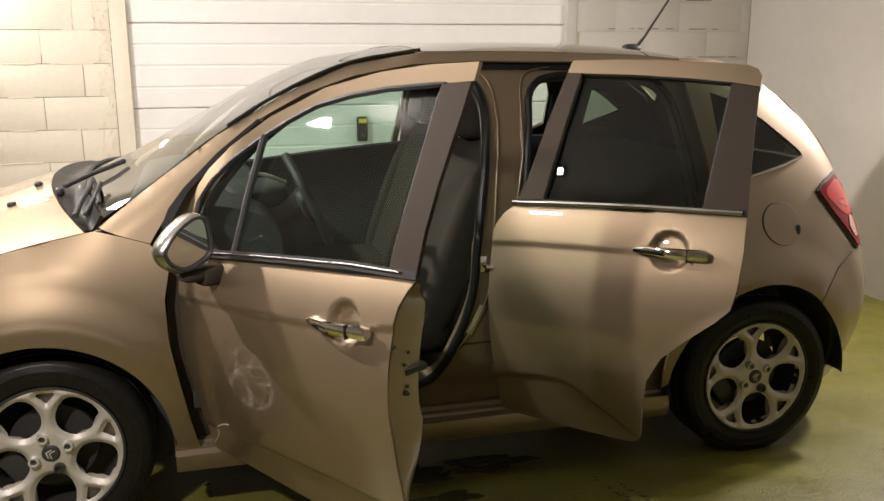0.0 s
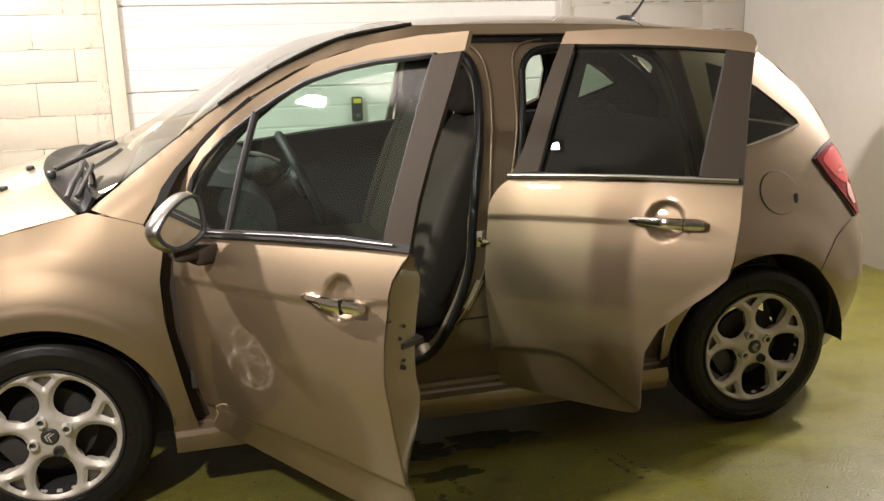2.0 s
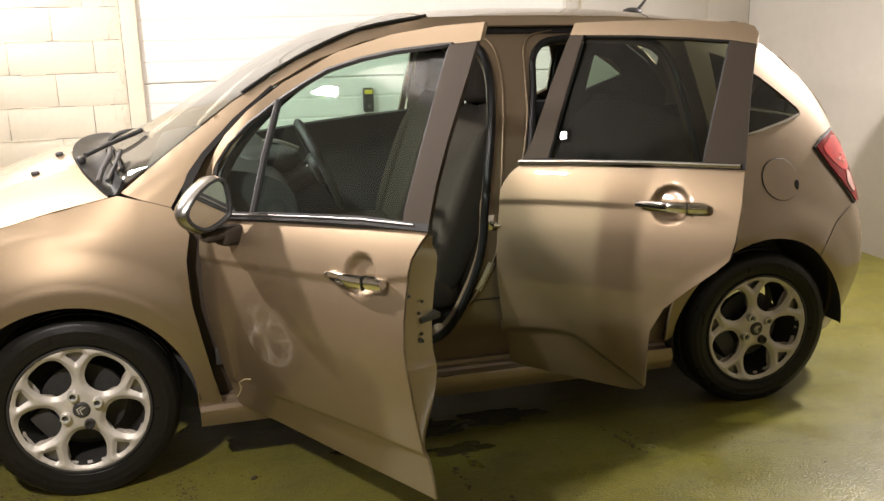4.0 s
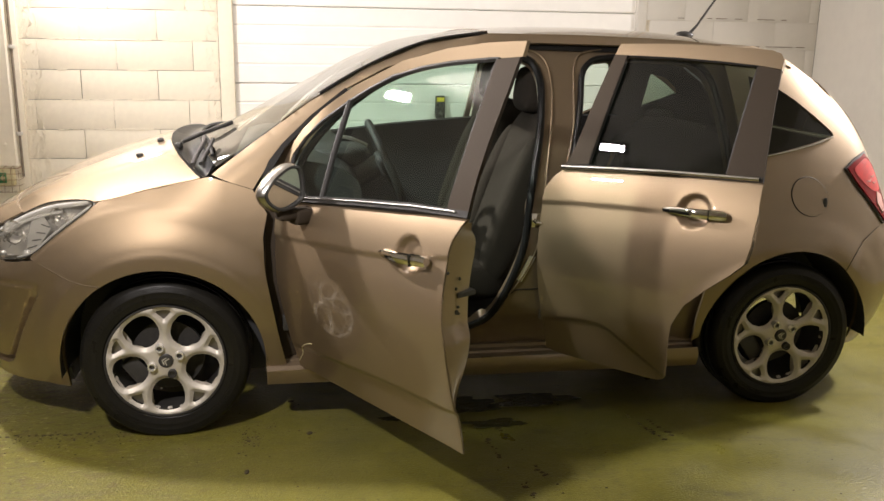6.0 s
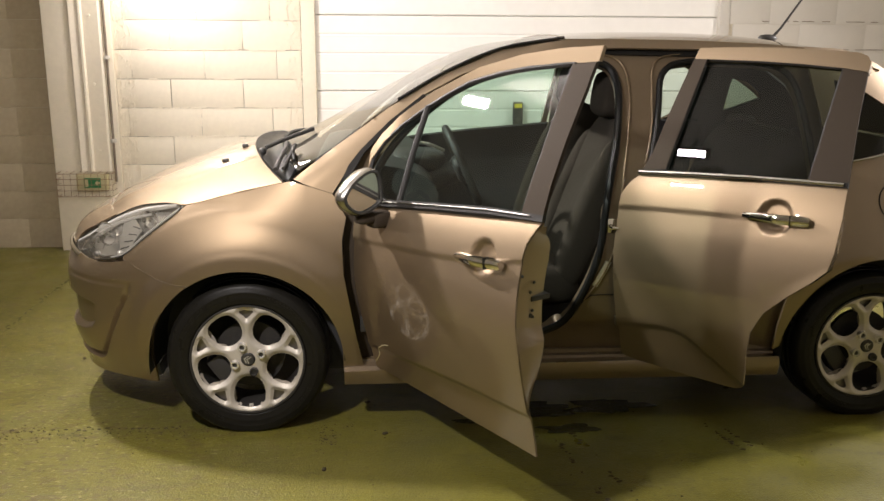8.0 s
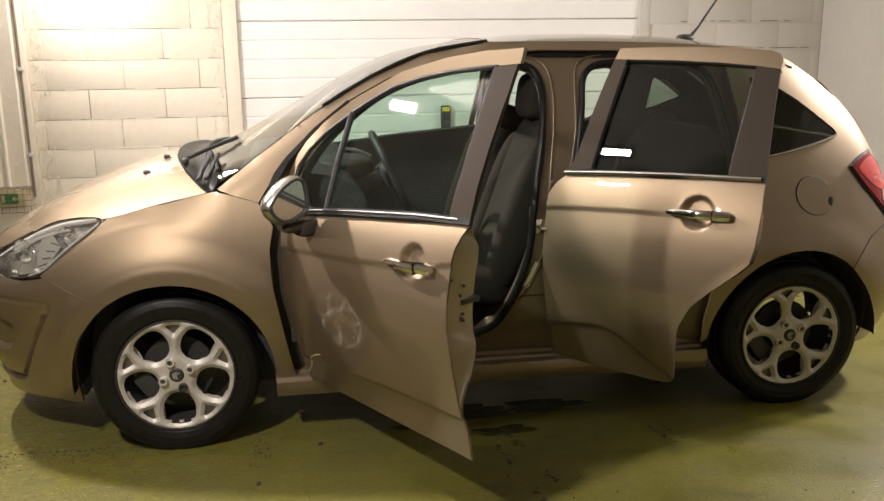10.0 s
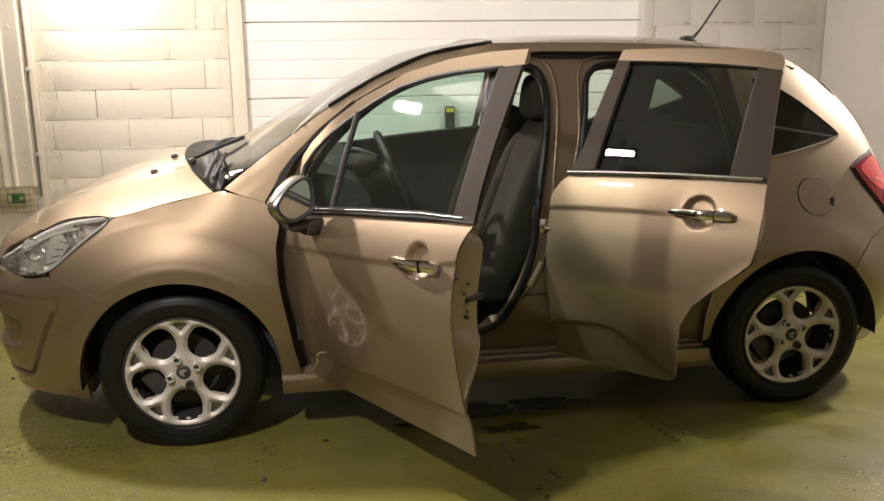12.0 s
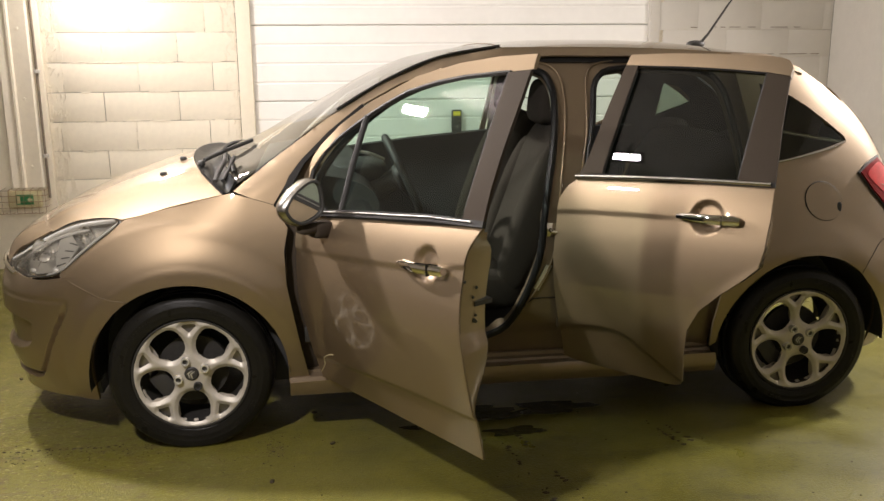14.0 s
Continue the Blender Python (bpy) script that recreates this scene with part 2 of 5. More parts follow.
def solid(name, vf, mat, label="", category="", kind="", group="", sharp=35):
    """One mesh as a thing of its own, or a piece of the setting."""
    ob = new(name, mesh_of(name, vf, mat, (0, 0, 0), sharp))
    ORIGIN[ob] = Vector((0, 0, 0))
    return tagged(ob, label, category, group, kind)


def join(*many):
    v, f = [], []
    for a, b in many:
        n = len(v)
        v += [tuple(p) for p in a]
        f += [tuple(i + n for i in q) for q in b]
    return v, f


def turned(vf, m):
    return [tuple(m @ Vector(p)) for p in vf[0]], vf[1]


def flipped(vf):
    return vf[0], [tuple(reversed(q)) for q in vf[1]]


def block(x0, x1, y0, y1, z0, z1, b=0.0):
    """A box with chamfered upright and level edges."""
    bm = bmesh.new()
    bmesh.ops.create_cube(bm, size=1)
    for v in bm.verts:
        v.co = Vector(((x0 + x1) / 2 + v.co.x * (x1 - x0), (y0 + y1) / 2 + v.co.y * (y1 - y0), (z0 + z1) / 2 + v.co.z * (z1 - z0)))
    if b:
        bmesh.ops.bevel(bm, geom=bm.edges[:], offset=b, segments=2, affect="EDGES", profile=0.6)
    bm.verts.index_update()
    out = [tuple(v.co) for v in bm.verts], [tuple(v.index for v in f.verts) for f in bm.faces]
    bm.free()
    return out


def lump(centre, radii, e1=0.4, e2=0.4, m=None, nu=28, nv=16):
    """A rounded cushion-like form (superellipsoid)."""
    def sp(w, e):
        return math.copysign(abs(w) ** e, w)
    v, f = [], []
    for j in range(nv + 1):
        a = -math.pi / 2 + math.pi * j / nv
        for i in range(nu):
            b = 2 * math.pi * i / nu
            p = Vector((radii[0] * sp(math.cos(a), e1) * sp(math.cos(b), e2), radii[1] * sp(math.cos(a), e1) * sp(math.sin(b), e2), radii[2] * sp(math.sin(a), e1)))
            v.append(tuple((m @ p if m else p) + Vector(centre)))
    for j in range(nv):
        for i in range(nu):
            k = (i + 1) % nu
            f.append((j * nu + i, j * nu + k, (j + 1) * nu + k, (j + 1) * nu + i))
    return v, f


def lathe(profile, n=64, arc=None):
    """Rings round the y axis: profile of (radius, y)."""
    v, f = [], []
    for r, y in profile:
        for i in range(n):
            a = 2 * math.pi * i / n
            v.append((r * math.cos(a), y, r * math.sin(a)))
    for j in range(len(profile) - 1):
        for i in range(n):
            k = (i + 1) % n
            f.append((j * n + i, j * n + k, (j + 1) * n + k, (j + 1) * n + i))
    return v, f


def tube(points, r, n=8, taper=None):
    """A round bar along points."""
    pts = [Vector(p) for p in points]
    v, f = [], []
    for i, p in enumerate(pts):
        d = (pts[min(i + 1, len(pts) - 1)] - pts[max(i - 1, 0)]).normalized()
        a = d.cross(Vector((0.31, 0.17, 0.93))).normalized()
        b = d.cross(a)
        rr = r if taper is None else r + (taper - r) * i / (len(pts) - 1)
        for k in range(n):
            t = 2 * math.pi * k / n
            v.append(tuple(p + a * rr * math.cos(t) + b * rr * math.sin(t)))
    for i in range(len(pts) - 1):
        for k in range(n):
            j = (k + 1) % n
            f.append((i * n + k, i * n + j, (i + 1) * n + j, (i + 1) * n + k))
    f.append(tuple(reversed(range(n))))
    f.append(tuple(range(len(v) - n, len(v))))
    return v, f


def prism(poly, lo, hi, axis="y"):
    """A flat polygon of (a, b) drawn out along an axis."""
    n = len(poly)
    put = {"y": lambda a, b, c: (a, c, b), "x": lambda a, b, c: (c, a, b), "z": lambda a, b, c: (a, b, c)}[axis]
    v = [put(a, b, lo) for a, b in poly] + [put(a, b, hi) for a, b in poly]
    f = [tuple(range(n)), tuple(reversed(range(n, 2 * n)))]
    f += [(i, i + n, (i + 1) % n + n, (i + 1) % n) for i in range(n)]
    bm = bmesh.new()
    vs = [bm.verts.new(p) for p in v]
    for q in f:
        bm.faces.new([vs[i] for i in q])
    bmesh.ops.recalc_face_normals(bm, faces=bm.faces)
    bm.verts.index_update()
    out = [tuple(w.co) for w in bm.verts], [tuple(w.index for w in q.verts) for q in bm.faces]
    bm.free()
    return out


def grid(fn, nu, nv):
    """A sheet fn(u, v), u and v from 0 to 1."""
    v = [tuple(fn(i / nu, j / nv)) for j in range(nv + 1) for i in range(nu + 1)]
    f = [(j * (nu + 1) + i, j * (nu + 1) + i + 1, (j + 1) * (nu + 1) + i + 1, (j + 1) * (nu + 1) + i) for j in range(nv) for i in range(nu)]
    return v, f


def inside(p, poly):
    c, n = False, len(poly)
    for i in range(n):
        a, b = poly[i], poly[i - 1]
        if (a[1] > p[1]) != (b[1] > p[1]) and p[0] < (b[0] - a[0]) * (p[1] - a[1]) / (b[1] - a[1]) + a[0]:
            c = not c
    return c


def dense(poly, step):
    out = []
    for i, a in enumerate(poly):
        b = poly[(i + 1) % len(poly)]
        n = max(1, round(math.dist(a, b) / step))
        out += [(a[0] + (b[0] - a[0]) * k / n, a[1] + (b[1] - a[1]) * k / n) for k in range(n)]
    return out


def rounded(poly, rounds=2):
    """Corner cutting: turns a coarse outline into a flowing one."""
    for _ in range(rounds):
        out = []
        for i, a in enumerate(poly):
            b = poly[(i + 1) % len(poly)]
            out += [(0.78 * a[0] + 0.22 * b[0], 0.78 * a[1] + 0.22 * b[1]), (0.22 * a[0] + 0.78 * b[0], 0.22 * a[1] + 0.78 * b[1])]
        poly = out
    return poly


def patch(poly, surf, holes=(), step=0.02):
    """A sheet over the outline poly (less its holes), laid on surf(a, b) -> point."""
    loops = [dense(poly, step)] + [dense(h, step) for h in holes]
    pts, edges = [], []
    for lp in loops:
        n = len(pts)
        pts += lp
        edges += [(n + i, n + (i + 1) % len(lp)) for i in range(len(lp))]
    border = np.array(pts)
    lo, hi = border.min(0), border.max(0)
    row = 0
    b = lo[1] + step / 2
    while b < hi[1]:
        a = lo[0] + step / 2 + (row % 2) * step / 2
        while a < hi[0]:
            if inside((a, b), loops[0]) and not any(inside((a, b), h) for h in loops[1:]) and np.min(np.hypot(border[:, 0] - a, border[:, 1] - b)) > 0.55 * step:
                pts.append((a, b))
            a += step
        b += step * 0.87
        row += 1
    vs, _, fs, *_ = delaunay_2d_cdt([Vector(p) for p in pts], edges, [], 0, 1e-7)
    tris = []
    for q in fs:
        c = sum((vs[i] for i in q), Vector((0, 0))) / len(q)
        if inside(c, loops[0]) and not any(inside(c, h) for h in loops[1:]):
            (x0, y0), (x1, y1), (x2, y2) = vs[q[0]], vs[q[1]], vs[q[2]]
            area = (x1 - x0) * (y2 - y0) - (x2 - x0) * (y1 - y0)
            if abs(area) > 1e-10:
                tris.append(tuple(q) if area > 0 else tuple(reversed(q)))
    return [tuple(surf(p[0], p[1])) for p in vs], tris


def shell(vf, t):
    """Gives a sheet the thickness t, away from its front."""
    v, f = np.array(vf[0], dtype=float), vf[1]
    nrm = np.zeros_like(v)
    for q in f:
        c = np.cross(v[q[1]] - v[q[0]], v[q[2]] - v[q[0]])
        for i in q:
            nrm[i] += c
    nrm /= np.maximum(np.linalg.norm(nrm, axis=1, keepdims=True), 1e-12)
    n = len(v)
    count = {}
    for q in f:
        for i in range(len(q)):
            a, b = q[i], q[(i + 1) % len(q)]
            count[(a, b)] = count.get((a, b), 0) + 1
    rim = [(b, a, a + n, b + n) for (a, b) in count if (b, a) not in count]
    faces = list(f) + [tuple(i + n for i in reversed(q)) for q in f] + rim
    return [tuple(p) for p in v] + [tuple(p) for p in v - nrm * t], faces


def mirrored(vf):
    """The same form on the far side of the car."""
    return [(x, 2 * MID - y, z) for x, y, z in vf[0]], [tuple(reversed(q)) for q in vf[1]]


def curve(w, pts):
    """A smooth curve through (a, b) pairs, b at a = w."""
    n = len(pts)
    if w <= pts[0][0]:
        return pts[0][1]
    if w >= pts[-1][0]:
        return pts[-1][1]
    i = next(k for k in range(n - 1) if w <= pts[k + 1][0])

    def slope(k):
        lo, hi = max(0, k - 1), min(n - 1, k + 1)
        return (pts[hi][1] - pts[lo][1]) / (pts[hi][0] - pts[lo][0])
    (x0, y0), (x1, y1) = pts[i], pts[i + 1]
    h, t = x1 - x0, (w - x0) / (x1 - x0)
    return (2 * t ** 3 - 3 * t * t + 1) * y0 + (t ** 3 - 2 * t * t + t) * h * slope(i) + (3 * t * t - 2 * t ** 3) * y1 + (t ** 3 - t * t) * h * slope(i + 1)


def ease(w):
    w = max(0.0, min(1.0, w))
    return w * w * (3 - 2 * w)


# ---- the garage ----
BACK, RIGHT, LEFT, NEAR, TOP = 3.21, 4.43, -4.4, -4.8, 2.65
DOOR_L, DOOR_R = 0.085, 2.985
solid("floor", block(LEFT - 0.2, RIGHT + 0.2, NEAR - 0.2, BACK + 0.6, -0.12, 0.0), FLOOR, "green painted concrete garage floor with scuffs and damp marks", "floor", "structure")
# Ceiling, left and near walls are unseen, kept pale to bounce light.
solid("ceiling", block(LEFT - 0.2, RIGHT + 0.2, NEAR - 0.2, BACK + 0.6, TOP, TOP + 0.15), CEILING, "plain painted garage ceiling", "ceiling", "structure")
solid("wall_right", block(RIGHT, RIGHT + 0.2, NEAR, BACK, 0, TOP), PLASTER, "smooth white painted garage side wall", "wall", "structure")
solid("wall_left", block(LEFT - 0.2, LEFT, NEAR, BACK + 0.07, 0, TOP), BOUNCE_WALL, "unseen side wall, pale to bounce light into the garage", "wall", "structure")
solid("wall_near", block(LEFT, RIGHT, NEAR - 0.2, NEAR, 0, TOP), BOUNCE_WALL, "unseen wall beyond the car's near side, pale to bounce light", "wall", "structure")

wall_blocks = solid("wall_back", block(-1.30, -0.012, BACK + 0.012, BACK + 0.2, 0, TOP), RAW_JOINT, "cream painted block wall with raised mortar joints", "wall", "structure")
wall_recess = solid("wall_recess", block(LEFT, -1.70, BACK + 0.082, BACK + 0.2, 0, TOP), MORTAR, "block wall coloured darker for the pillar's shade", "wall", "structure")
wall_right_back = solid("wall_back_right", block(DOOR_R + 0.07, RIGHT, BACK + 0.012, BACK + 0.2, 0, TOP), MORTAR, "white painted block wall beside the garage door", "wall", "structure")
solid("door_jamb_left", block(-0.012, DOOR_L, BACK - 0.004, BACK + 0.2, 0, TOP, 0.004), WALL_PAINT, "trowelled cream plaster jamb beside the garage door", "door jamb", "structure")
solid("door_jamb_right", block(DOOR_R, DOOR_R + 0.07, BACK - 0.004, BACK + 0.2, 0, TOP, 0.004), PLASTER, "white plaster jamb beside the garage door", "door jamb", "structure")
solid("door_lintel", block(DOOR_L, DOOR_R, BACK + 0.002, BACK + 0.2, 2.19, TOP), PLASTER, "plain lintel above the garage door", "lintel", "structure")


def lay_blocks(wall, x0, x1, y, courses, shift, mat, gap, seed, odd=0.27, even=0.0, slip=0.0):
    """Courses of blocks; gives back the upright joints as (x, z0, z1)."""
    rnd = random.Random(seed)
    made, joints = {}, []
    for k in range(courses):
        z0 = 0.013 + 0.2 * k - (0.013 if k == 0 else 0)
        z1 = 0.013 + 0.2 * (k + 1)
        x = x0 - ((shift + (odd if k % 2 else even) + rnd.uniform(-slip, slip)) % 0.5)
        while x < x1 - 0.02:
            a, b = max(x, x0), min(x + 0.5, x1)
            if b - a > 0.03:
                key = (round(b - a, 2), k == 0)
                if key not in made:
                    w = (b - a) / 2 - gap / 2
                    made[key] = mesh_of("block", block(-w, w, -0.006, 0.04, gap / 2, z1 - z0 - gap / 2, 0.0008), mat)
                ob = new("block", made[key])
                ob.parent = wall
                ob.location = ((a + b) / 2, y + 0.008 + rnd.uniform(-0.0008, 0.0008), z0)
                if b < x1 - 0.03:
                    joints.append((b, z0, z1))
            x += 0.5
    return joints


head_joints = lay_blocks(wall_blocks, -1.30, -0.014, BACK, 13, 0.135, WALL_PAINT, 0.0036, 1, 0.0, 0.27, 0.03)
lay_blocks(wall_recess, -3.0, -1.70, BACK + 0.07, 13, 0.02, SHADED_BLOCK, 0.0018, 2)
lay_blocks(wall_right_back, DOOR_R + 0.07, RIGHT, BACK, 13, 0.2, PLASTER, 0.0009, 3)


def mortar_ridge(x0, z0, x1, z1, seed, thick=0.0045):
    """A wandering bead of squeezed-out, painted mortar."""
    n = max(6, int(math.dist((x0, z0), (x1, z1)) / 0.012))
    pts = []
    for i in range(n + 1):
        t = i / n
        w = noise.noise((t * 14 + seed * 3.1, seed, 0.5)) * 0.006
        pts.append((x0 + (x1 - x0) * t + (w if abs(x1 - x0) < 0.05 else 0), BACK + 0.0015 + 0.004 * noise.noise((t * 19, seed, 2.0)), z0 + (z1 - z0) * t + (0 if abs(x1 - x0) < 0.05 else w)))
    return tube(pts, thick, 6)


rnd = random.Random(5)
for k in range(3, 11):
    z = 0.013 + 0.2 * k
    x = -1.29
    while x < -0.05:
        d = rnd.uniform(0.06, 0.30)
        if rnd.random() < 0.45:
            part("mortar_ridge", mortar_ridge(x, z, min(x + d, -0.02), z, rnd.random() * 50, rnd.uniform(0.0022, 0.0042)), WALL_PAINT, wall_blocks)
        x += d
for x, z0, z1 in head_joints:
    if 0.4 < z0 < 2.2 and rnd.random() < 0.5:
        part("mortar_ridge", mortar_ridge(x, z0 + rnd.uniform(0, 0.08), x, z1, rnd.random() * 50, rnd.uniform(0.0022, 0.0035)), WALL_PAINT, wall_blocks)


def plaster_smear(x0, x1, z0, z1, count, seed):
    """Rough daubs of paint and mortar along the edge of the block wall."""
    rnd = random.Random(seed)
    many = []
    for _ in range(count):
        u = rnd.random() ** 1.7
        x, z = x0 + (x1 - x0) * u, rnd.uniform(z0, z1)
        d, a = rnd.uniform(0.012, 0.055), rnd.uniform(0.3, 2.8)
        many.append(mortar_ridge(x, z, x + d * math.cos(a) * 0.5, z + d * math.sin(a), rnd.random() * 60, rnd.uniform(0.0016, 0.0045)))
    return join(*many)


for x0, x1, count, seed in ((-1.285, -1.17, 330, 21), (-0.018, -0.11, 240, 22)):
    tagged(part("plaster_smear", plaster_smear(x0, x1, 0.45, 2.1, count, seed), WALL_PAINT, wall_blocks), kind="stuff")

for x, z, d in ((3.30, 1.632, 0.05), (3.47, 1.634, 0.03), (3.53, 1.633, 0.04), (3.60, 1.633, 0.09), (3.75, 1.633, 0.06), (3.93, 1.632, 0.14), (4.12, 1.632, 0.05), (3.92, 1.435, 0.05), (4.02, 1.434, 0.22), (4.27, 1.434, 0.07), (3.40, 1.832, 0.12), (3.9, 1.832, 0.2)):
    part("joint_crack", block(x, x + d, BACK - 0.002, BACK + 0.004, z - 0.0028, z + 0.0028, 0.001), CONDUIT, wall_right_back)

# sectional garage door
garage_door = thing("garage_door", ((DOOR_L + DOOR_R) / 2, BACK + 0.06, 0), "closed white ribbed sectional garage door", "garage door", kind="structure")
prof = []
z0 = 0.076
while z0 < 2.2:
    body = []
    for r in range(4):
        a = z0 + r * 0.1317
        body += [(0.0, a + 0.004), (-0.0045, a + 0.010), (-0.0045, a + 0.122), (0.0, a + 0.1275)]
    rows = [(0.012, z0 + 0.001)] + body + [(0.012, z0 + 0.526)]
    if z0 < 0.1:
        rows[0] = (0.012, 0.02)
        rows[1] = (0.0, 0.022)
    v, f = [], []
    for y, z in rows:
        v += [(DOOR_L - 0.03, BACK + 0.055 + y, z), (DOOR_R + 0.03, BACK + 0.055 + y, z)]
    for i in range(len(rows) - 1):
        f.append((2 * i, 2 * i + 1, 2 * i + 3, 2 * i + 2))
    part("panel", shell((v, f), 0.03), PANEL_WHITE, garage_door, sharp=20)
    z0 += 0.527
part("backing", block(DOOR_L - 0.03, DOOR_R + 0.03, BACK + 0.11, BACK + 0.14, 0, 2.3), BLACK, garage_door)

# lock on the garage door
lock = thing("door_lock", (1.535, BACK + 0.05, 0.965), "black garage door lock with a yellow label", "lock")
part("body", turned(lump((0, 0, 0), (0.036, 0.022, 0.082), 0.25, 0.35), pose(1.535, BACK + 0.03, 0.972)), BLACK, lock)
part("label", block(1.508, 1.562, BACK + 0.004, BACK + 0.008, 1.012, 1.042, 0.001), YELLOW, lock, "small yellow label")
part("keyhole", turned(lathe([(0.0001, -0.004), (0.012, -0.004), (0.012, 0.004)], 20), pose(1.535, BACK + 0.006, 0.93)), STEEL, lock)

# pillar with a rail, a conduit and the caged exit sign
pillar = solid("wall_pillar", block(-1.756, -1.30, BACK - 0.035, BACK + 0.2, 0, TOP, 0.006), WALL_PAINT, "cream painted concrete pillar", "pillar", "structure")
rail = thing("wall_rail", (-1.47, BACK - 0.05, 0.57), "white painted steel channel fixed upright on the pillar", "rail")
part("channel", prism([(-1.575, BACK - 0.037), (-1.36, BACK - 0.037), (-1.36, BACK - 0.055), (-1.372, BACK - 0.062), (-1.478, BACK - 0.050), (-1.486, BACK - 0.066), (-1.500, BACK - 0.066), (-1.508, BACK - 0.050), (-1.565, BACK - 0.058), (-1.575, BACK - 0.05)], 0.575, TOP, "z"), WALL_PAINT, rail)
for z in (0.72, 1.18, 1.64, 2.10):
    part("rail_bolt", turned(lathe([(0.0001, -0.004), (0.007, -0.004), (0.009, 0.0), (0.009, 0.004)], 12), pose(-1.43, BACK - 0.058, z)), WALL_PAINT, rail)
pipe = thing("conduit", (-1.335, BACK - 0.05, 0.56), "thin dark cable conduit running up the pillar", "conduit")
part("pipe", tube([(-1.337, BACK - 0.047, 0.50), (-1.337, BACK - 0.047, TOP)], 0.0085, 10), CONDUIT, pipe)
for z in (0.79, 1.36, 1.95):
    part("clip", block(-1.352, -1.318, BACK - 0.064, BACK - 0.035, z - 0.012, z + 0.012, 0.003), PLASTER, pipe)

sign = thing("exit_sign", (-1.49, BACK - 0.10, 0.42), "green emergency exit sign behind a wire cage", "exit sign")
part("case", block(-1.60, -1.385, BACK - 0.10, BACK - 0.037, 0.445, 0.56, 0.008), SIGN_WHITE, sign)
part("face", block(-1.545, -1.43, BACK - 0.106, BACK - 0.101, 0.465, 0.535, 0.001), SIGN_GREEN, sign)
part("arrow", prism([(-1.470, 0.500), (-1.452, 0.518), (-1.452, 0.507), (-1.436, 0.507), (-1.436, 0.493), (-1.452, 0.493), (-1.452, 0.482)], BACK - 0.110, BACK - 0.107), SIGN_WHITE, sign)
part("door_mark", block(-1.536, -1.516, BACK - 0.110, BACK - 0.107, 0.474, 0.526), SIGN_WHITE, sign)
cage = thing("wire_cage", (-1.53, BACK - 0.13, 0.40), "rusty galvanised wire guard round the exit sign", "wire cage")
x = -1.72
while x < -1.34:
    part("wire", tube([(x, BACK - 0.037, 0.575), (x, BACK - 0.135, 0.570), (x, BACK - 0.135, 0.405), (x, BACK - 0.037, 0.40)], 0.0022, 6), WIRE, cage)
    x += 0.047
for z in (0.408, 0.45, 0.49, 0.53, 0.568):
    part("wire", tube([(-1.725, BACK - 0.037, z), (-1.725, BACK - 0.135, z), (-1.34, BACK - 0.135, z), (-1.34, BACK - 0.037, z)], 0.0022, 6), WIRE, cage)

# ceiling and wall lamps above the car
wl = thing("wall_lamp", (WALL_LAMP[0], BACK, WALL_LAMP[2]), "bright bulkhead lamp on a bracket above the block wall", "wall lamp")
part("bracket", block(WALL_LAMP[0] - 0.03, WALL_LAMP[0] + 0.03, WALL_LAMP[1], BACK, WALL_LAMP[2] + 0.06, WALL_LAMP[2] + 0.09, 0.005), BLACK, wl)
part("housing", block(WALL_LAMP[0] - 0.14, WALL_LAMP[0] + 0.14, WALL_LAMP[1] - 0.10, WALL_LAMP[1] + 0.10, WALL_LAMP[2] + 0.02, WALL_LAMP[2] + 0.06, 0.01), BLACK, wl)
fl = thing("flood_lamp", (FLOOD[0], FLOOD[1], TOP), "bright flood lamp hung below the ceiling", "flood lamp")
part("stem", tube([(FLOOD[0], FLOOD[1], FLOOD[2] + 0.05), (FLOOD[0], FLOOD[1], TOP)], 0.012), BLACK, fl)
part("housing", turned(block(-0.17, 0.17, -0.08, 0.08, 0.012, 0.05, 0.008), look(FLOOD, FLOOD_AIM, 20)), BLACK, fl)
sp = thing("spot_lamp", (SPOT[0], SPOT[1], TOP), "small bright spot lamp hung below the ceiling", "spot lamp")
part("stem", tube([(SPOT[0], SPOT[1], SPOT[2] + 0.04), (SPOT[0], SPOT[1], TOP)], 0.012), BLACK, sp)
part("housing", turned(block(-0.13, 0.13, -0.05, 0.05, 0.012, 0.05, 0.008), look(SPOT, SPOT_AIM, 22)), BLACK, sp)
kl = thing("ceiling_lamp", (KEY[0], KEY[1], TOP), "white ceiling lamp near the car's open doors", "ceiling lamp")
part("housing", turned(block(-0.14, 0.14, -0.10, 0.10, 0.012, 0.06, 0.01), look(KEY, KEY_AIM)), PLASTER, kl)
part("stem", tube([(KEY[0], KEY[1], KEY[2] + 0.04), (KEY[0], KEY[1], TOP)], 0.012), BLACK, kl)
sl = thing("side_lamp", (RIGHT, SIDE_LAMP[1], SIDE_LAMP[2]), "bright bulkhead lamp on the side wall behind the car", "wall lamp")
part("housing", turned(block(-0.19, 0.19, -0.10, 0.10, 0.012, 0.06, 0.01), look(SIDE_LAMP, SIDE_AIM)), PLASTER, sl)
part("bracket", tube([(SIDE_LAMP[0] + 0.03, SIDE_LAMP[1], SIDE_LAMP[2] + 0.02), (RIGHT, SIDE_LAMP[1], SIDE_LAMP[2] + 0.08)], 0.02), BLACK, sl)

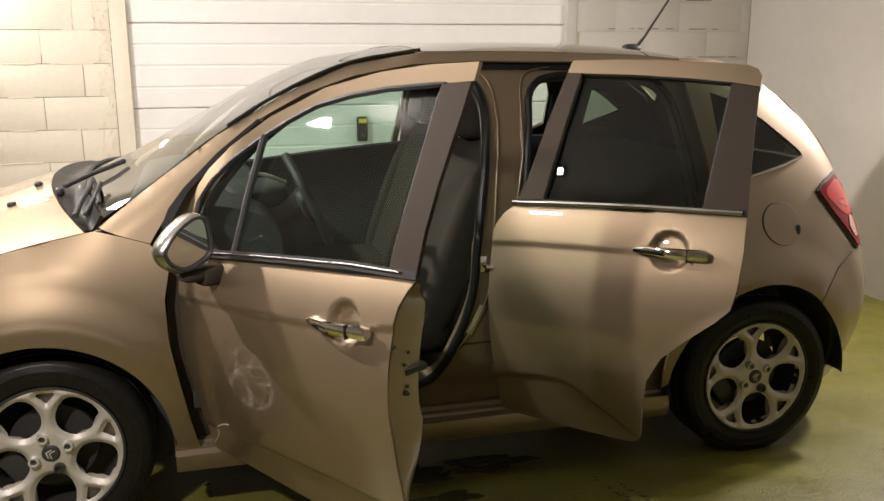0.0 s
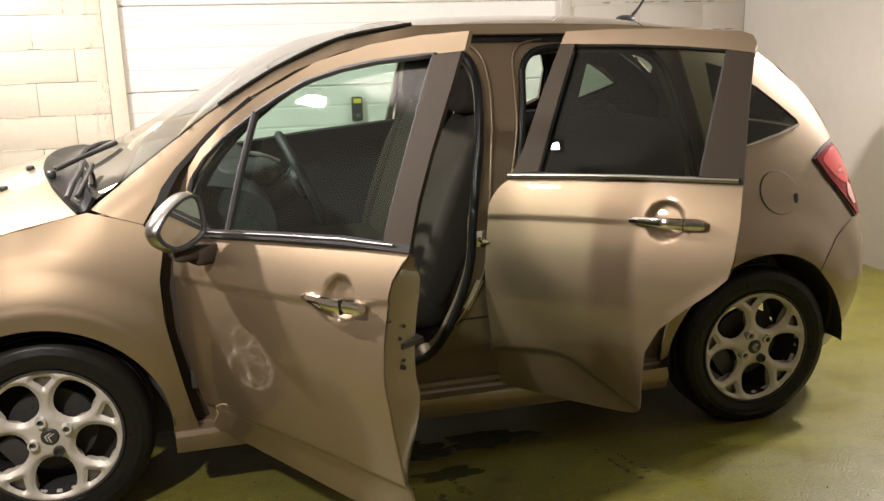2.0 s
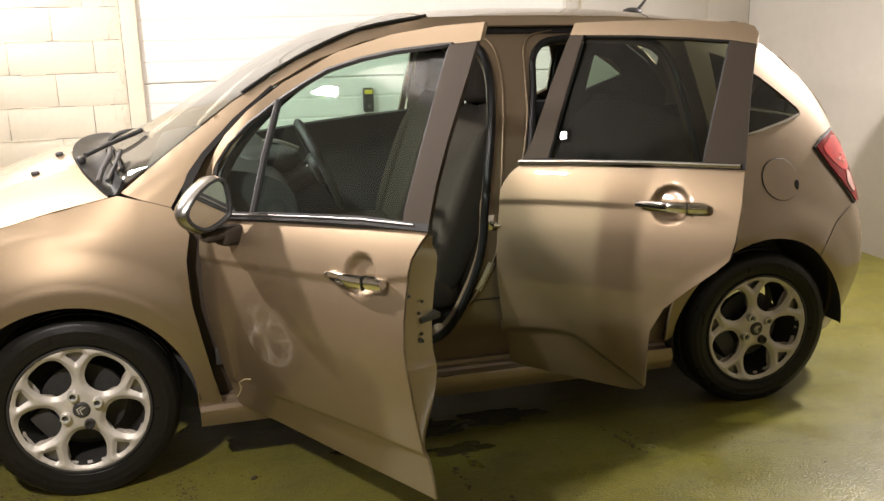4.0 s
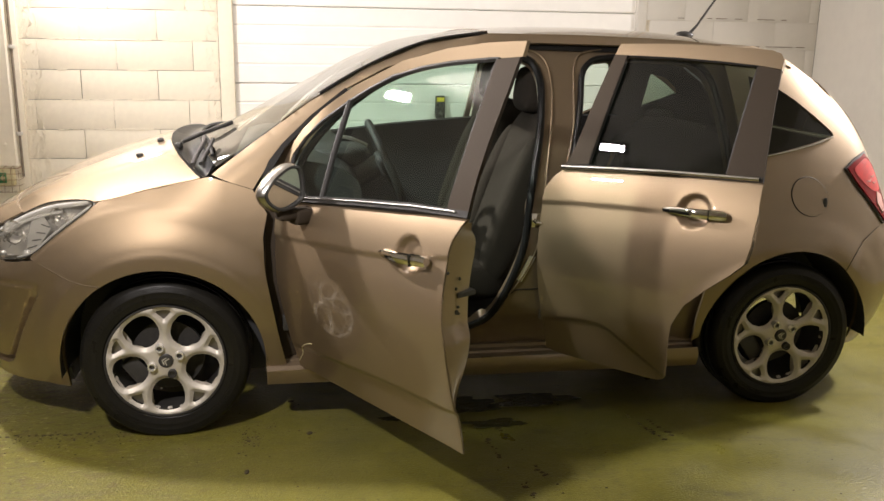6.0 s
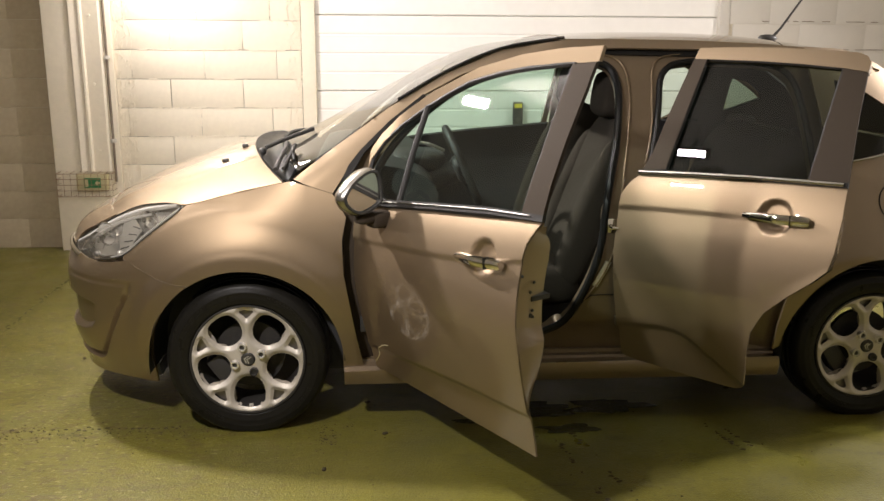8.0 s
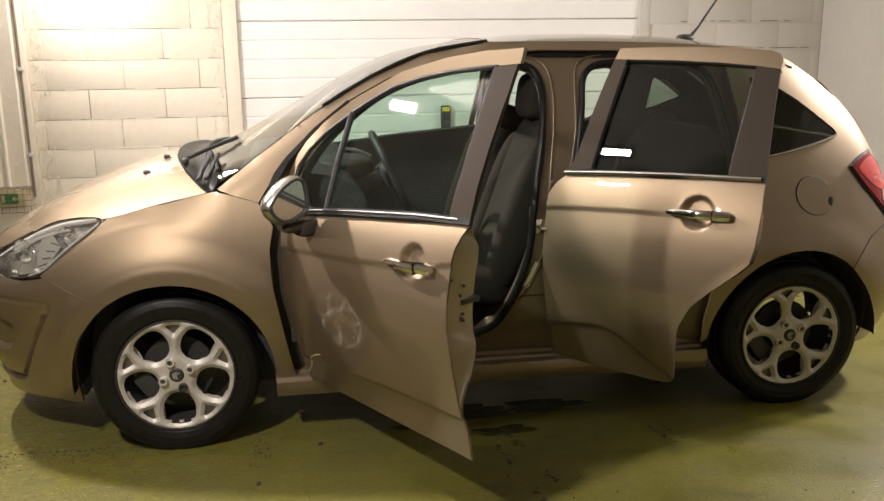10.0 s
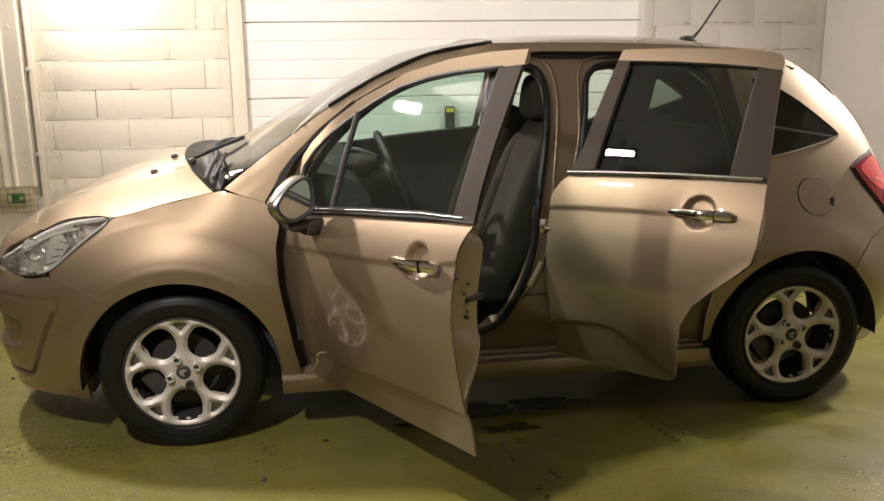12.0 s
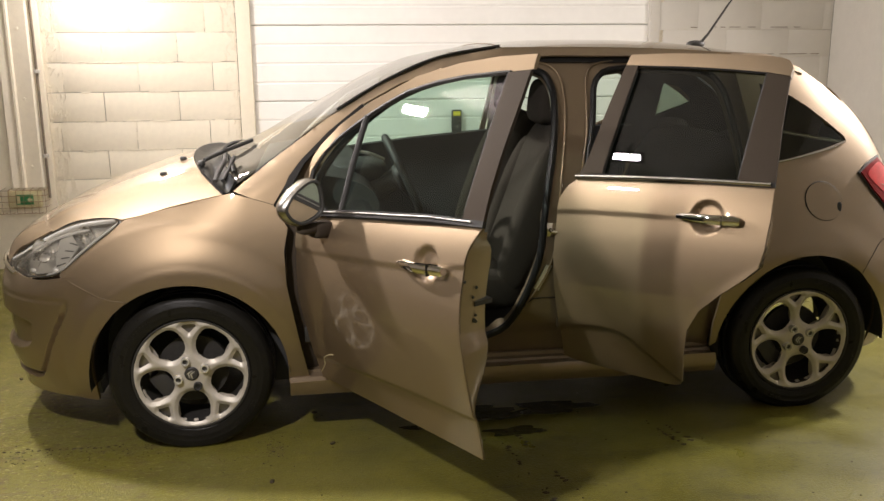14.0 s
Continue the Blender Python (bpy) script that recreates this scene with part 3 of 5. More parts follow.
# ---- the car's surfaces ----
MID = 0.86
NOSE = [(0.2, -0.765), (0.3, -0.805), (0.4, -0.818), (0.5, -0.816), (0.6, -0.80), (0.68, -0.768), (0.75, -0.72), (0.82, -0.64), (0.9, -0.50)]
TAIL = [(0.2, 3.04), (0.3, 3.09), (0.45, 3.115), (0.6, 3.10), (0.75, 3.05), (0.9, 2.993), (1.05, 2.937), (1.2, 2.845), (1.35, 2.695), (1.45, 2.575), (1.5, 2.48)]
HUB_F, HUB_R, HUB_Z = 0.0, 2.466, 0.295
CREASE = [(0.3, 0.765), (1.15, 0.833), (1.47, 0.889), (1.95, 0.914), (2.3, 0.925)]
SKIRT = [(0.5, 0.36), (1.1, 0.397), (1.45, 0.408), (1.5, 0.432), (1.72, 0.452), (1.84, 0.384), (1.93, 0.325), (2.0, 0.28)]


def inset(z):
    """The flank's even barrel shape: how far in from the widest plane at height z."""
    w = max(0.15, min(1.5, z)) - 0.8
    return -0.00292 + w * (0.15283 + w * (0.67999 + w * (-0.10319 + w * (-1.09389 + w * (0.00499 + w * 1.26751)))))


WING_TOP = [(-0.62, 0.735), (-0.50, 0.815), (-0.273, 0.890), (-0.012, 0.941), (0.183, 0.983), (0.4, 1.0)]


def wing_roll(x, z):
    """Extra inward roll of the front wing below the bonnet's edge."""
    if x >= 0.40:
        return 0.0
    d = (z - curve(x, WING_TOP) + 0.24) / 0.24
    if d <= 0:
        return 0.0
    return 0.045 * d ** 2 * ease((0.24 - x) / 0.26) * (1 - ease((d - 1.03) / 0.75))


def side(x, z):
    """How far in from the widest plane the near flank lies."""
    y = inset(z)
    for hx in (HUB_F, HUB_R):
        r = math.hypot(x - hx, z - HUB_Z)
        if r < 0.64 and z < 0.93:
            y -= 0.015 * ease((0.54 - r) / 0.12) + 0.003 * ease((0.438 - r) / 0.028)
            if hx == HUB_F:
                y -= 0.0032 * ease((0.600 - r) / 0.022) * (1 - ease((0.575 - r) / 0.14)) * ease((0.18 - x) / 0.25) * ease((z - 0.5) / 0.15)
    if 0.35 < x < 2.3:
        d = curve(x, CREASE) - z
        y += 0.006 * ease(d / 0.022) * (1 - ease((d - 0.03) / 0.2)) * ease((x - 0.35) / 0.15) * ease((2.02 - x) / 0.2)
        d = curve(x, SKIRT) - z
        if 0.45 < x < 2.02:
            y += 0.010 * ease(d / 0.022) * (1 - ease((d - 0.03) / 0.16)) * ease((x - 0.45) / 0.15) * ease((2.02 - x) / 0.06)
    y += wing_roll(x, z)
    if x < 0.2:
        a = min(1.0, (0.2 - x) / (0.2 - curve(z, NOSE)))
        y += (MID - y) * (1 - (1 - a ** 2.6) ** (1 / 3.6))
    elif x > 1.9:
        a = min(1.0, (x - 1.9) / (curve(z, TAIL) - 1.9))
        y += (MID - y) * (1 - (1 - a ** 2.5) ** (1 / 8.0))
    return y


def flank(add=0.0):
    def at(x, z):
        e = wing_roll(x, z) / 3.4
        return x + (x - 1.0) * e, side(x, z) + add, z + (z - 1.49) * e
    return at


def arch(hx, r, a0, a1, n=24, hz=HUB_Z):
    return [(hx + r * math.cos(radians(a0 + (a1 - a0) * i / n)), hz + r * math.sin(radians(a0 + (a1 - a0) * i / n))) for i in range(n + 1)]


def flowing(pts, n=8):
    """More points along a smooth line through pts."""
    out = []
    for i in range(len(pts) - 1):
        p0, p1, p2, p3 = (Vector(pts[max(0, min(len(pts) - 1, k))]) for k in (i - 1, i, i + 1, i + 2))
        for k in range(n):
            t = k / n
            out.append(tuple(0.5 * (2 * p1 + (p2 - p0) * t + (2 * p0 - 5 * p1 + 4 * p2 - p3) * t * t + (3 * p1 - p0 - 3 * p2 + p3) * t ** 3)))
    return out + [tuple(pts[-1])]


def loop_tube(poly, add, r, n=8):
    pts = [flank(add)(*p) for p in dense(poly, 0.03)]
    return tube(pts + [pts[0]], r, n)


def pressed(name, poly, surf, thick, mat, parent, step):
    """A sheet-metal panel laid on surf(x, z), with even normals for clean reflections."""
    flat = patch(poly, lambda a, b: (a, 0.0, b), step=step)
    outer, normals = [], []
    for a, _, b in flat[0]:
        outer.append(tuple(surf(a, b)))
        h = 0.004
        du = Vector(surf(a + h, b)) - Vector(surf(a - h, b))
        dv = Vector(surf(a, b + h)) - Vector(surf(a, b - h))
        n = du.cross(dv).normalized()
        normals.append(n if n.y < 0 else -n)
    both = shell((outer, flat[1]), thick)
    return part(name, both, mat, parent, normals=[tuple(n) for n in normals] + [tuple(-n) for n in normals])


car = thing("car", (1.2, MID, 0), "champagne metallic five-door hatchback with both near doors open", "car")

# front wing and bumper
HEADLAMP = [(-0.685, 0.705), (-0.640, 0.668), (-0.513, 0.676), (-0.439, 0.699), (-0.357, 0.768), (-0.193, 0.890), (-0.273, 0.894), (-0.395, 0.873), (-0.501, 0.819), (-0.60, 0.76)]
WING = [(-0.193, 0.892), (-0.100, 0.917), (-0.012, 0.939), (0.09, 0.962), (0.183, 0.981), (0.26, 0.960), (0.337, 0.936), (0.385, 0.853), (0.369, 0.771), (0.372, 0.643), (0.394, 0.51), (0.418, 0.37), (0.443, 0.246), (0.362, 0.232)]
WING += arch(HUB_F, 0.364, -4, 124, 30) + [(-0.32, 0.622), (-0.451, 0.687), (-0.439, 0.703), (-0.357, 0.772)]
pressed("front_wing", WING, flank(), 0.012, PAINT, car, 0.0115)
part("front_wing", mirrored(shell(patch(WING, flank(), step=0.03), 0.012)), PAINT, car)


def bumper_point(s, v):
    top = curve(s, [(0, 0.594), (0.15, 0.625), (0.32, 0.684), (0.5, 0.664), (0.62, 0.672), (0.75, 0.69), (1, 0.70)])
    z = 0.175 + (top - 0.175) * v
    xa = -math.sqrt(max(0.364 ** 2 - max(z - HUB_Z, 0.0) ** 2, 0.0)) - 0.001
    xn = curve(z, NOSE)
    a = (0.2 - xa) / (0.2 - xn)
    p0 = math.asin(a ** 1.3)
    p = p0 + (math.pi / 2 - p0) * s ** 1.15
    x = 0.2 - (0.2 - xn) * math.sin(p) ** (1 / 1.3)
    y = inset(z)
    y += (MID - y) * (1 - max(math.cos(p), 0.0) ** (1 / 1.8))
    r = math.hypot(x - HUB_F, z - HUB_Z)
    y -= 0.018 * ease((0.49 - r) / 0.07) * (1 - s) ** 2
    # panel of the fog lamp, bounded by a groove, with a deeper slot
    k = 0.0
    if inside((x, z), FOG_PANEL):
        d = min(math.dist((x, z), q) for q in FOG_EDGE)
        k += (0.026 * math.sin(math.pi * min(d / 0.026, 1.0)) + 0.010 * ease(d / 0.03)) * ease((0.612 - z) / 0.12)
    if inside((x, z), FOG_SLOT):
        k += 0.03 * ease(min(math.dist((x, z), q) for q in SLOT_EDGE) / 0.016)
    return x + k * 0.6, y + k * 0.8, z


FOG_PANEL = rounded([(-0.90, 0.612), (-0.60, 0.600), (-0.43, 0.606), (-0.425, 0.575), (-0.50, 0.44), (-0.57, 0.285), (-0.60, 0.240), (-0.68, 0.238), (-0.90, 0.25)], 2)
FOG_SLOT = rounded([(-0.90, 0.52), (-0.61, 0.495), (-0.605, 0.47), (-0.63, 0.36), (-0.90, 0.345)], 2)
FOG_EDGE, SLOT_EDGE = ([p for p in dense(q, 0.008) if p[0] > -0.80] for q in (FOG_PANEL, FOG_SLOT))
half = grid(lambda u, v: bumper_point(1 - u, v), 120, 96)
part("front_bumper", shell(join(half, mirrored(half)), 0.01), PAINT, car)
SEAM_LINE = [(-0.449, 0.686), (-0.40, 0.661), (-0.32, 0.622), (-0.26, 0.604), arch(HUB_F, 0.366, 124, 124, 1)[0]]
part("bumper_seam", tube([flank(-0.0008)(*p) for p in SEAM_LINE], 0.0013, 6), JAMB, car)
part("underside_lip", prism([(-0.50, 0.15), (-0.50, 0.19), (-0.40, 0.19), (-0.39, 0.14)], 0.30, 1.42), BLACK, car)

# bonnet
SEAM = [(-0.62, 0.735), (-0.56, 0.775), (-0.50, 0.815), (-0.395, 0.868), (-0.273, 0.890), (-0.193, 0.894), (-0.012, 0.941), (0.183, 0.983)]
CROWN = [(-0.66, 0.795), (-0.60, 0.838), (-0.56, 0.862), (-0.41, 0.927), (-0.2, 1.0), (-0.06, 1.042), (0.06, 1.066), (0.2, 1.085)]


def bonnet_point(u, v):
    # u along the length, v from the near seam to the middle
    xs = -0.50 + u * 0.655
    xm = -0.645 + u * (0.645 - 0.03)
    x = xs + (xm - xs) * (1 - (1 - v) ** 2.0)
    ys = side(xs, curve(xs, SEAM)) + 0.006
    y = ys + (MID - ys) * v
    zs = curve(xs, SEAM)
    e = wing_roll(xs, zs) / 3.4 * (1 - v) ** 2
    x += (xs - 1.0) * e
    zs += (zs - 1.49) * e
    k = 1 - (1 - v) ** 2.2
    ridge = 0.006 * ease((v - 0.33) / 0.08) * (1 - v) ** 0.5
    return x, y, zs + (curve(xm, CROWN) - zs) * k + ridge


half = grid(lambda u, v: bonnet_point(u, v), 40, 30)
other = mirrored(half)
part("bonnet", shell(join(half, other), 0.012), PAINT, car)


def along(pts, u):
    t = u * (len(pts) - 1)
    idx = list(range(len(pts)))
    return curve(t, list(zip(idx, [p[0] for p in pts]))), curve(t, list(zip(idx, [p[1] for p in pts])))


def nose_point(u, v):
    # between the bumper's upper edge and the bonnet's front edge
    a = Vector(bumper_point(S_LAMP + (1 - S_LAMP) * u, 1.0))
    b = Vector(bonnet_point(0.0, u))
    p = a.lerp(b, v)
    # the near edge follows the headlamp's front
    fx, fz = along([(-0.690, 0.695), (-0.66, 0.735), (-0.595, 0.772), (-0.501, 0.822)], v)
    edge = Vector((fx, side(fx, fz), fz))
    a0, b0 = Vector(bumper_point(S_LAMP, 1.0)), Vector(bonnet_point(0.0, 0.0))
    p += (edge - a0.lerp(b0, v)) * (1 - u) ** 2
    bulge = math.sin(math.pi * v) * 0.018 * min(1, u * 3)
    return p.x - bulge, p.y, p.z + bulge * 0.6


S_LAMP = next(k / 100 for k in range(40, 99) if bumper_point(k / 100, 1.0)[0] < -0.69)
half = grid(nose_point, 24, 12)
part("front_panel", shell(flipped(join(flipped(half), flipped(mirrored(half)))), 0.008), PAINT, car)
part("grille_bar", tube([(*(Vector(bumper_point(0.62 + 0.38 * i / 12, 0.98)) + Vector((-0.006, 0, 0.01))),) for i in range(13)], 0.009), CHROME, car)

for p in ((-0.114, 0.451), (-0.058, 0.634)):
    near = min((bonnet_point(i / 60, j / 40) for i in range(61) for j in range(41)), key=lambda q: math.hypot(q[0] - p[0], q[1] - p[1]))
    zz = near[2] + 0.006
    part("washer_jet", lump((p[0], p[1], zz), (0.014, 0.011, 0.009), 0.6, 0.6, nu=12, nv=8), BLACK, car)

# headlamps
lamp = branch("headlight", car, (-0.45, 0.2, 0.78), 0, "clear headlight with chrome reflectors")
LAMP_LINE = rounded(HEADLAMP, 2)
part("cover", patch(LAMP_LINE, flank(-0.002), step=0.02), LAMP_GLASS, lamp)
part("bowl", patch(LAMP_LINE, lambda x, z: flank(0.052 + 0.012 * math.sin(38 * x + 21 * z))(x, z), step=0.014), SMOKED, lamp, "smoked chrome lamp bowl")
part("surround", loop_tube(LAMP_LINE, 0.003, 0.0036, 6), GLOSS_BLACK, lamp)
part("brow_strip", tube([flank(0.012)(*p) for p in flowing([(-0.655, 0.715), (-0.60, 0.745), (-0.53, 0.79), (-0.44, 0.835), (-0.35, 0.866), (-0.23, 0.886)], 5)], 0.009, 8), BRIGHT, lamp)
part("light_guide", tube([flank(0.018)(*p) for p in flowing([(-0.635, 0.690), (-0.59, 0.735), (-0.52, 0.785), (-0.42, 0.826), (-0.33, 0.850)], 5)], 0.006, 8), BRIGHT, lamp)
part("eyebrow", shell(patch([(-0.62, 0.722), (-0.55, 0.757), (-0.45, 0.815), (-0.36, 0.852), (-0.22, 0.886), (-0.273, 0.890), (-0.395, 0.869), (-0.495, 0.816), (-0.59, 0.757)], flank(0.022), step=0.02), 0.004), SMOKED, lamp)
part("lower_strip", tube([flank(0.010)(*p) for p in flowing([(-0.50, 0.684), (-0.44, 0.708), (-0.36, 0.775), (-0.27, 0.842), (-0.21, 0.884)], 5)], 0.005, 8), BRIGHT, lamp)
part("module", shell(patch([(-0.475, 0.692), (-0.425, 0.722), (-0.375, 0.79), (-0.405, 0.826), (-0.452, 0.806)], flank(0.028), step=0.014), 0.006), REFLECTOR, lamp, "pale ribbed lamp module")
for i in range(4):
    k = i / 3
    part("rib", tube([flank(0.026)(-0.465 + 0.055 * k, 0.715 + 0.085 * k), flank(0.026)(-0.43 + 0.05 * k, 0.728 + 0.066 * k)], 0.0022, 6), BLACK, lamp)
for cx, cz, r in ((-0.575, 0.722, 0.034), (-0.535, 0.755, 0.044), (-0.355, 0.822, 0.034)):
    part("reflector_bowl", turned(lathe([(0.004, 0.03), (r * 0.5, 0.022), (r * 0.85, 0.006), (r, -0.012), (r * 1.06, -0.012)], 32), pose(cx, side(cx, cz) + 0.036, cz, 0, 0, -30)), CHROME, lamp)
    part("bulb", lump((cx, side(cx, cz) + 0.03, cz), (0.009, 0.009, 0.009), 1, 1, nu=14, nv=8), CHROME, lamp)
for cx, cz in ((-0.625, 0.694), (-0.575, 0.684), (-0.47, 0.700)):
    part("glass_bead", lump((cx, side(cx, cz) + 0.014, cz), (0.013, 0.010, 0.011), 0.9, 0.9, nu=16, nv=10), BRIGHT, lamp)

# windscreen, cowl and wiper
SCREEN_SIDE = [(0.177, 0.990), (0.337, 1.096), (0.549, 1.242), (0.767, 1.366), (0.989, 1.455), (1.240, 1.497)]
SCREEN_MID = [(0.075, 1.048), (0.215, 1.098), (0.408, 1.198), (0.60, 1.290), (0.883, 1.420), (1.255, 1.512)]


def screen_point(u, v):
    xs, zs = along(SCREEN_SIDE, u)
    xm, zm = along(SCREEN_MID, u)
    ys = side(xs, zs) + 0.042
    k = 1 - (1 - v) ** 2
    return xs + (xm - xs) * k, ys + (MID - ys) * v, zs + (zm - zs) * k


half = grid(screen_point, 40, 24)
part("windscreen", join(half, mirrored(half)), SCREEN, car, "large panoramic windscreen")
part("screen_seal", tube([(*(Vector(screen_point(i / 30, 0.0)) + Vector((0, -0.004, 0.003))),) for i in range(13, 31)], 0.006), GLOSS_BLACK, car)
half = grid(lambda u, v: tuple(Vector(screen_point(0.035, v)).lerp(Vector(bonnet_point(1.0, v)), u) + Vector((0, 0, 0.006 * (1 - u) - 0.022 * math.sin(math.pi * u)))), 10, 24)
part("cowl", shell(join(half, mirrored(half)), 0.01), COWL_BLACK, car, "black plastic cowl below the windscreen")
wiper = branch("wiper", car, (0.10, 0.35, 1.0), 0, "black wiper arm resting on the windscreen")
W = [Vector((0.128, 0.13, 0.998)), Vector((0.135, 0.22, 1.025)), Vector((0.150, 0.34, 1.052)), Vector((0.140, 0.46, 1.060))]
part("arm", tube([tuple(p + Vector((-0.005, -0.005, 0.016))) for p in W], 0.009, 8), BLACK, wiper)
part("arm", tube([(0.148, 0.16, 1.012), (0.165, 0.25, 1.045), (0.178, 0.36, 1.078)], 0.008, 8), BLACK, wiper)
part("arm", tube([(0.045, 0.50, 1.052), (0.115, 0.56, 1.078), (0.235, 0.62, 1.118)], 0.009, 8), BLACK, wiper)
part("blade", tube([tuple(Vector(screen_point(0.05 + 0.02 * math.sin(i / 3), 0.12 + 0.06 * i)) + Vector((-0.004, 0, 0.014))) for i in range(12)], 0.007, 6), RUBBER, wiper)
part("pivot", lump((0.042, 0.42, 1.047), (0.015, 0.015, 0.014), 0.7, 1, nu=16, nv=8), BLACK, wiper)

# roof, A-pillar and cant rail
RAIL = [(0.337, 0.936), (0.26, 0.960), (0.190, 0.984), (0.337, 1.092), (0.549, 1.238), (0.767, 1.362), (0.989, 1.451), (1.240, 1.492), (1.55, 1.492), (1.90, 1.484), (2.20, 1.468), (2.22, 1.445), (1.90, 1.455), (1.45, 1.462), (1.20, 1.452), (1.0, 1.418), (0.832, 1.362), (0.679, 1.284), (0.549, 1.182), (0.442, 1.080), (0.385, 1.010)]
SCREEN_EDGE = [(a[0] + (b[0] - a[0]) * k / 12, a[1] + (b[1] - a[1]) * k / 12) for a, b in zip(SCREEN_SIDE, SCREEN_SIDE[1:]) for k in range(12)]


def rail_face(x, z):
    """The pillar rolls over towards the windscreen along its upper edge."""
    d = min(math.dist((x, z), p) for p in SCREEN_EDGE)
    k = max(0.0, 1 - d / 0.075) * ease((1.28 - x) / 0.2)
    return x, side(x, z) + 0.010 + 0.034 * k * k, z


part("roof_rail", shell(patch(RAIL, rail_face, step=0.014), 0.010), PAINT, car)
PILLAR_SEAL = [(0.372, 0.985), (0.395, 1.035), (0.442, 1.092), (0.549, 1.192), (0.679, 1.290), (0.687, 1.284), (0.556, 1.181), (0.453, 1.078), (0.41, 1.01), (0.40, 0.94), (0.378, 0.94)]
part("pillar_seal", shell(patch(PILLAR_SEAL, flank(0.004), step=0.016), 0.02), RUBBER, car)
part("roof_rail", mirrored(shell(patch(RAIL, flank(0.012), step=0.03), 0.03)), PAINT, car)
ROOF_MID = [(1.255, 1.514), (1.5, 1.526), (1.8, 1.526), (2.1, 1.510), (2.4, 1.468), (2.62, 1.405)]
ROOF_SIDE = [(1.240, 1.495), (1.5, 1.495), (1.8, 1.489), (2.1, 1.474), (2.36, 1.436), (2.52, 1.38)]


def roof_point(u, v):
    xs, zs = along(ROOF_SIDE, u)
    xm, zm = along(ROOF_MID, u)
    ys = side(min(xs, 2.3), min(zs, 1.5)) + 0.008 + max(0, xs - 2.2) * 0.12
    k = 1 - (1 - v) ** 2.6
    return xs + (xm - xs) * k, ys + (MID - ys) * v, zs + (zm - zs) * k


half = grid(roof_point, 36, 20)
part("roof", shell(join(half, mirrored(half)), 0.015), PAINT, car)
antenna = branch("antenna", car, (2.30, MID, 1.49), 0, "short black whip antenna on the roof")
part("foot", lump((2.30, MID, 1.503), (0.045, 0.022, 0.018), 0.9, 0.9, nu=18, nv=10), BLACK, antenna)
part("whip", tube([(2.325, MID, 1.51), (2.36, MID, 1.55), (2.62, MID, 1.93)], 0.008, 8, 0.003), BLACK, antenna)

# ---- body sides with the door openings ----
OPEN_F = [(0.46, 0.36), (0.50, 0.31), (0.95, 0.335), (1.12, 0.352), (1.24, 0.42), (1.309, 0.577), (1.352, 0.713), (1.373, 0.908), (1.425, 1.12), (1.445, 1.30), (1.42, 1.385), (1.36, 1.412), (1.15, 1.402), (0.95, 1.362), (0.80, 1.30), (0.66, 1.20), (0.55, 1.09), (0.47, 0.96)]
OPEN_R = [(1.56, 0.36), (1.62, 0.33), (1.95, 0.34), (2.06, 0.55), (2.16, 0.67), (2.20, 0.80), (2.20, 1.05), (2.17, 1.30), (2.12, 1.385), (2.0, 1.41), (1.68, 1.412), (1.61, 1.36), (1.595, 1.22), (1.545, 1.0), (1.52, 0.7)]
SKELETON = [(0.36, 0.235), (0.44, 0.255), (2.08, 0.275), (2.12, 0.50), (2.24, 0.72), (2.28, 0.85), (2.28, 1.10), (2.26, 1.38), (2.22, 1.462), (1.45, 1.468), (1.18, 1.452), (0.98, 1.412), (0.80, 1.345), (0.62, 1.235), (0.44, 1.075), (0.38, 0.99)]
OPEN_F, OPEN_R = rounded(OPEN_F, 2), rounded(OPEN_R, 2)
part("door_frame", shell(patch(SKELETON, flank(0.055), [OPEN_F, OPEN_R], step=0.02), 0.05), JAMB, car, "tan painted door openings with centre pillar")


part("door_seal", loop_tube(OPEN_F, 0.048, 0.015), COWL_BLACK, car)
part("door_seal", loop_tube(OPEN_R, 0.050, 0.013), COWL_BLACK, car)
part("roof_gutter", shell(patch([(1.28, 1.440), (1.45, 1.462), (2.2, 1.452), (2.2, 1.425), (1.45, 1.436)], flank(0.045), step=0.02), 0.01), RUBBER, car)
# centre pillar's seal line, striker and stamped panel
part("pillar_bead", tube([flank(0.048)(*p) for p in flowing([(1.36, 1.438), (1.43, 1.425), (1.472, 1.38), (1.482, 1.28), (1.47, 1.15), (1.435, 0.95), (1.422, 0.80), (1.40, 0.70), (1.355, 0.595), (1.295, 0.505)])], 0.0042, 8), PAINT, car)
part("pillar_bead", tube([flank(0.048)(*p) for p in flowing([(1.70, 1.438), (1.62, 1.425), (1.582, 1.38), (1.572, 1.28), (1.56, 1.15), (1.52, 1.0)])], 0.0035, 8), PAINT, car)
part("type_label", shell(patch([(1.372, 0.665), (1.395, 0.66), (1.345, 0.56), (1.325, 0.57)], flank(0.047), step=0.01), 0.004), REFLECTOR, car, "worn silver sticker on the centre pillar")
part("striker", join(tube([(1.385, 0.04, 0.80), (1.385, 0.005, 0.80), (1.40, 0.005, 0.80), (1.40, 0.04, 0.80)], 0.005), block(1.375, 1.41, 0.045, 0.052, 0.775, 0.83, 0.003)), CHROME, car)
part("door_hinge", block(1.425, 1.452, 0.035, 0.07, 0.612, 0.648, 0.005), JAMB, car)
part("door_hinge", block(1.425, 1.452, 0.035, 0.07, 0.402, 0.438, 0.005), JAMB, car)
part("pillar_stamping", tube([flank(0.052)(*p) for p in ((1.225, 0.40), (1.30, 0.505), (1.325, 0.525), (1.44, 0.528))], 0.0022, 6), RUBBER, car)
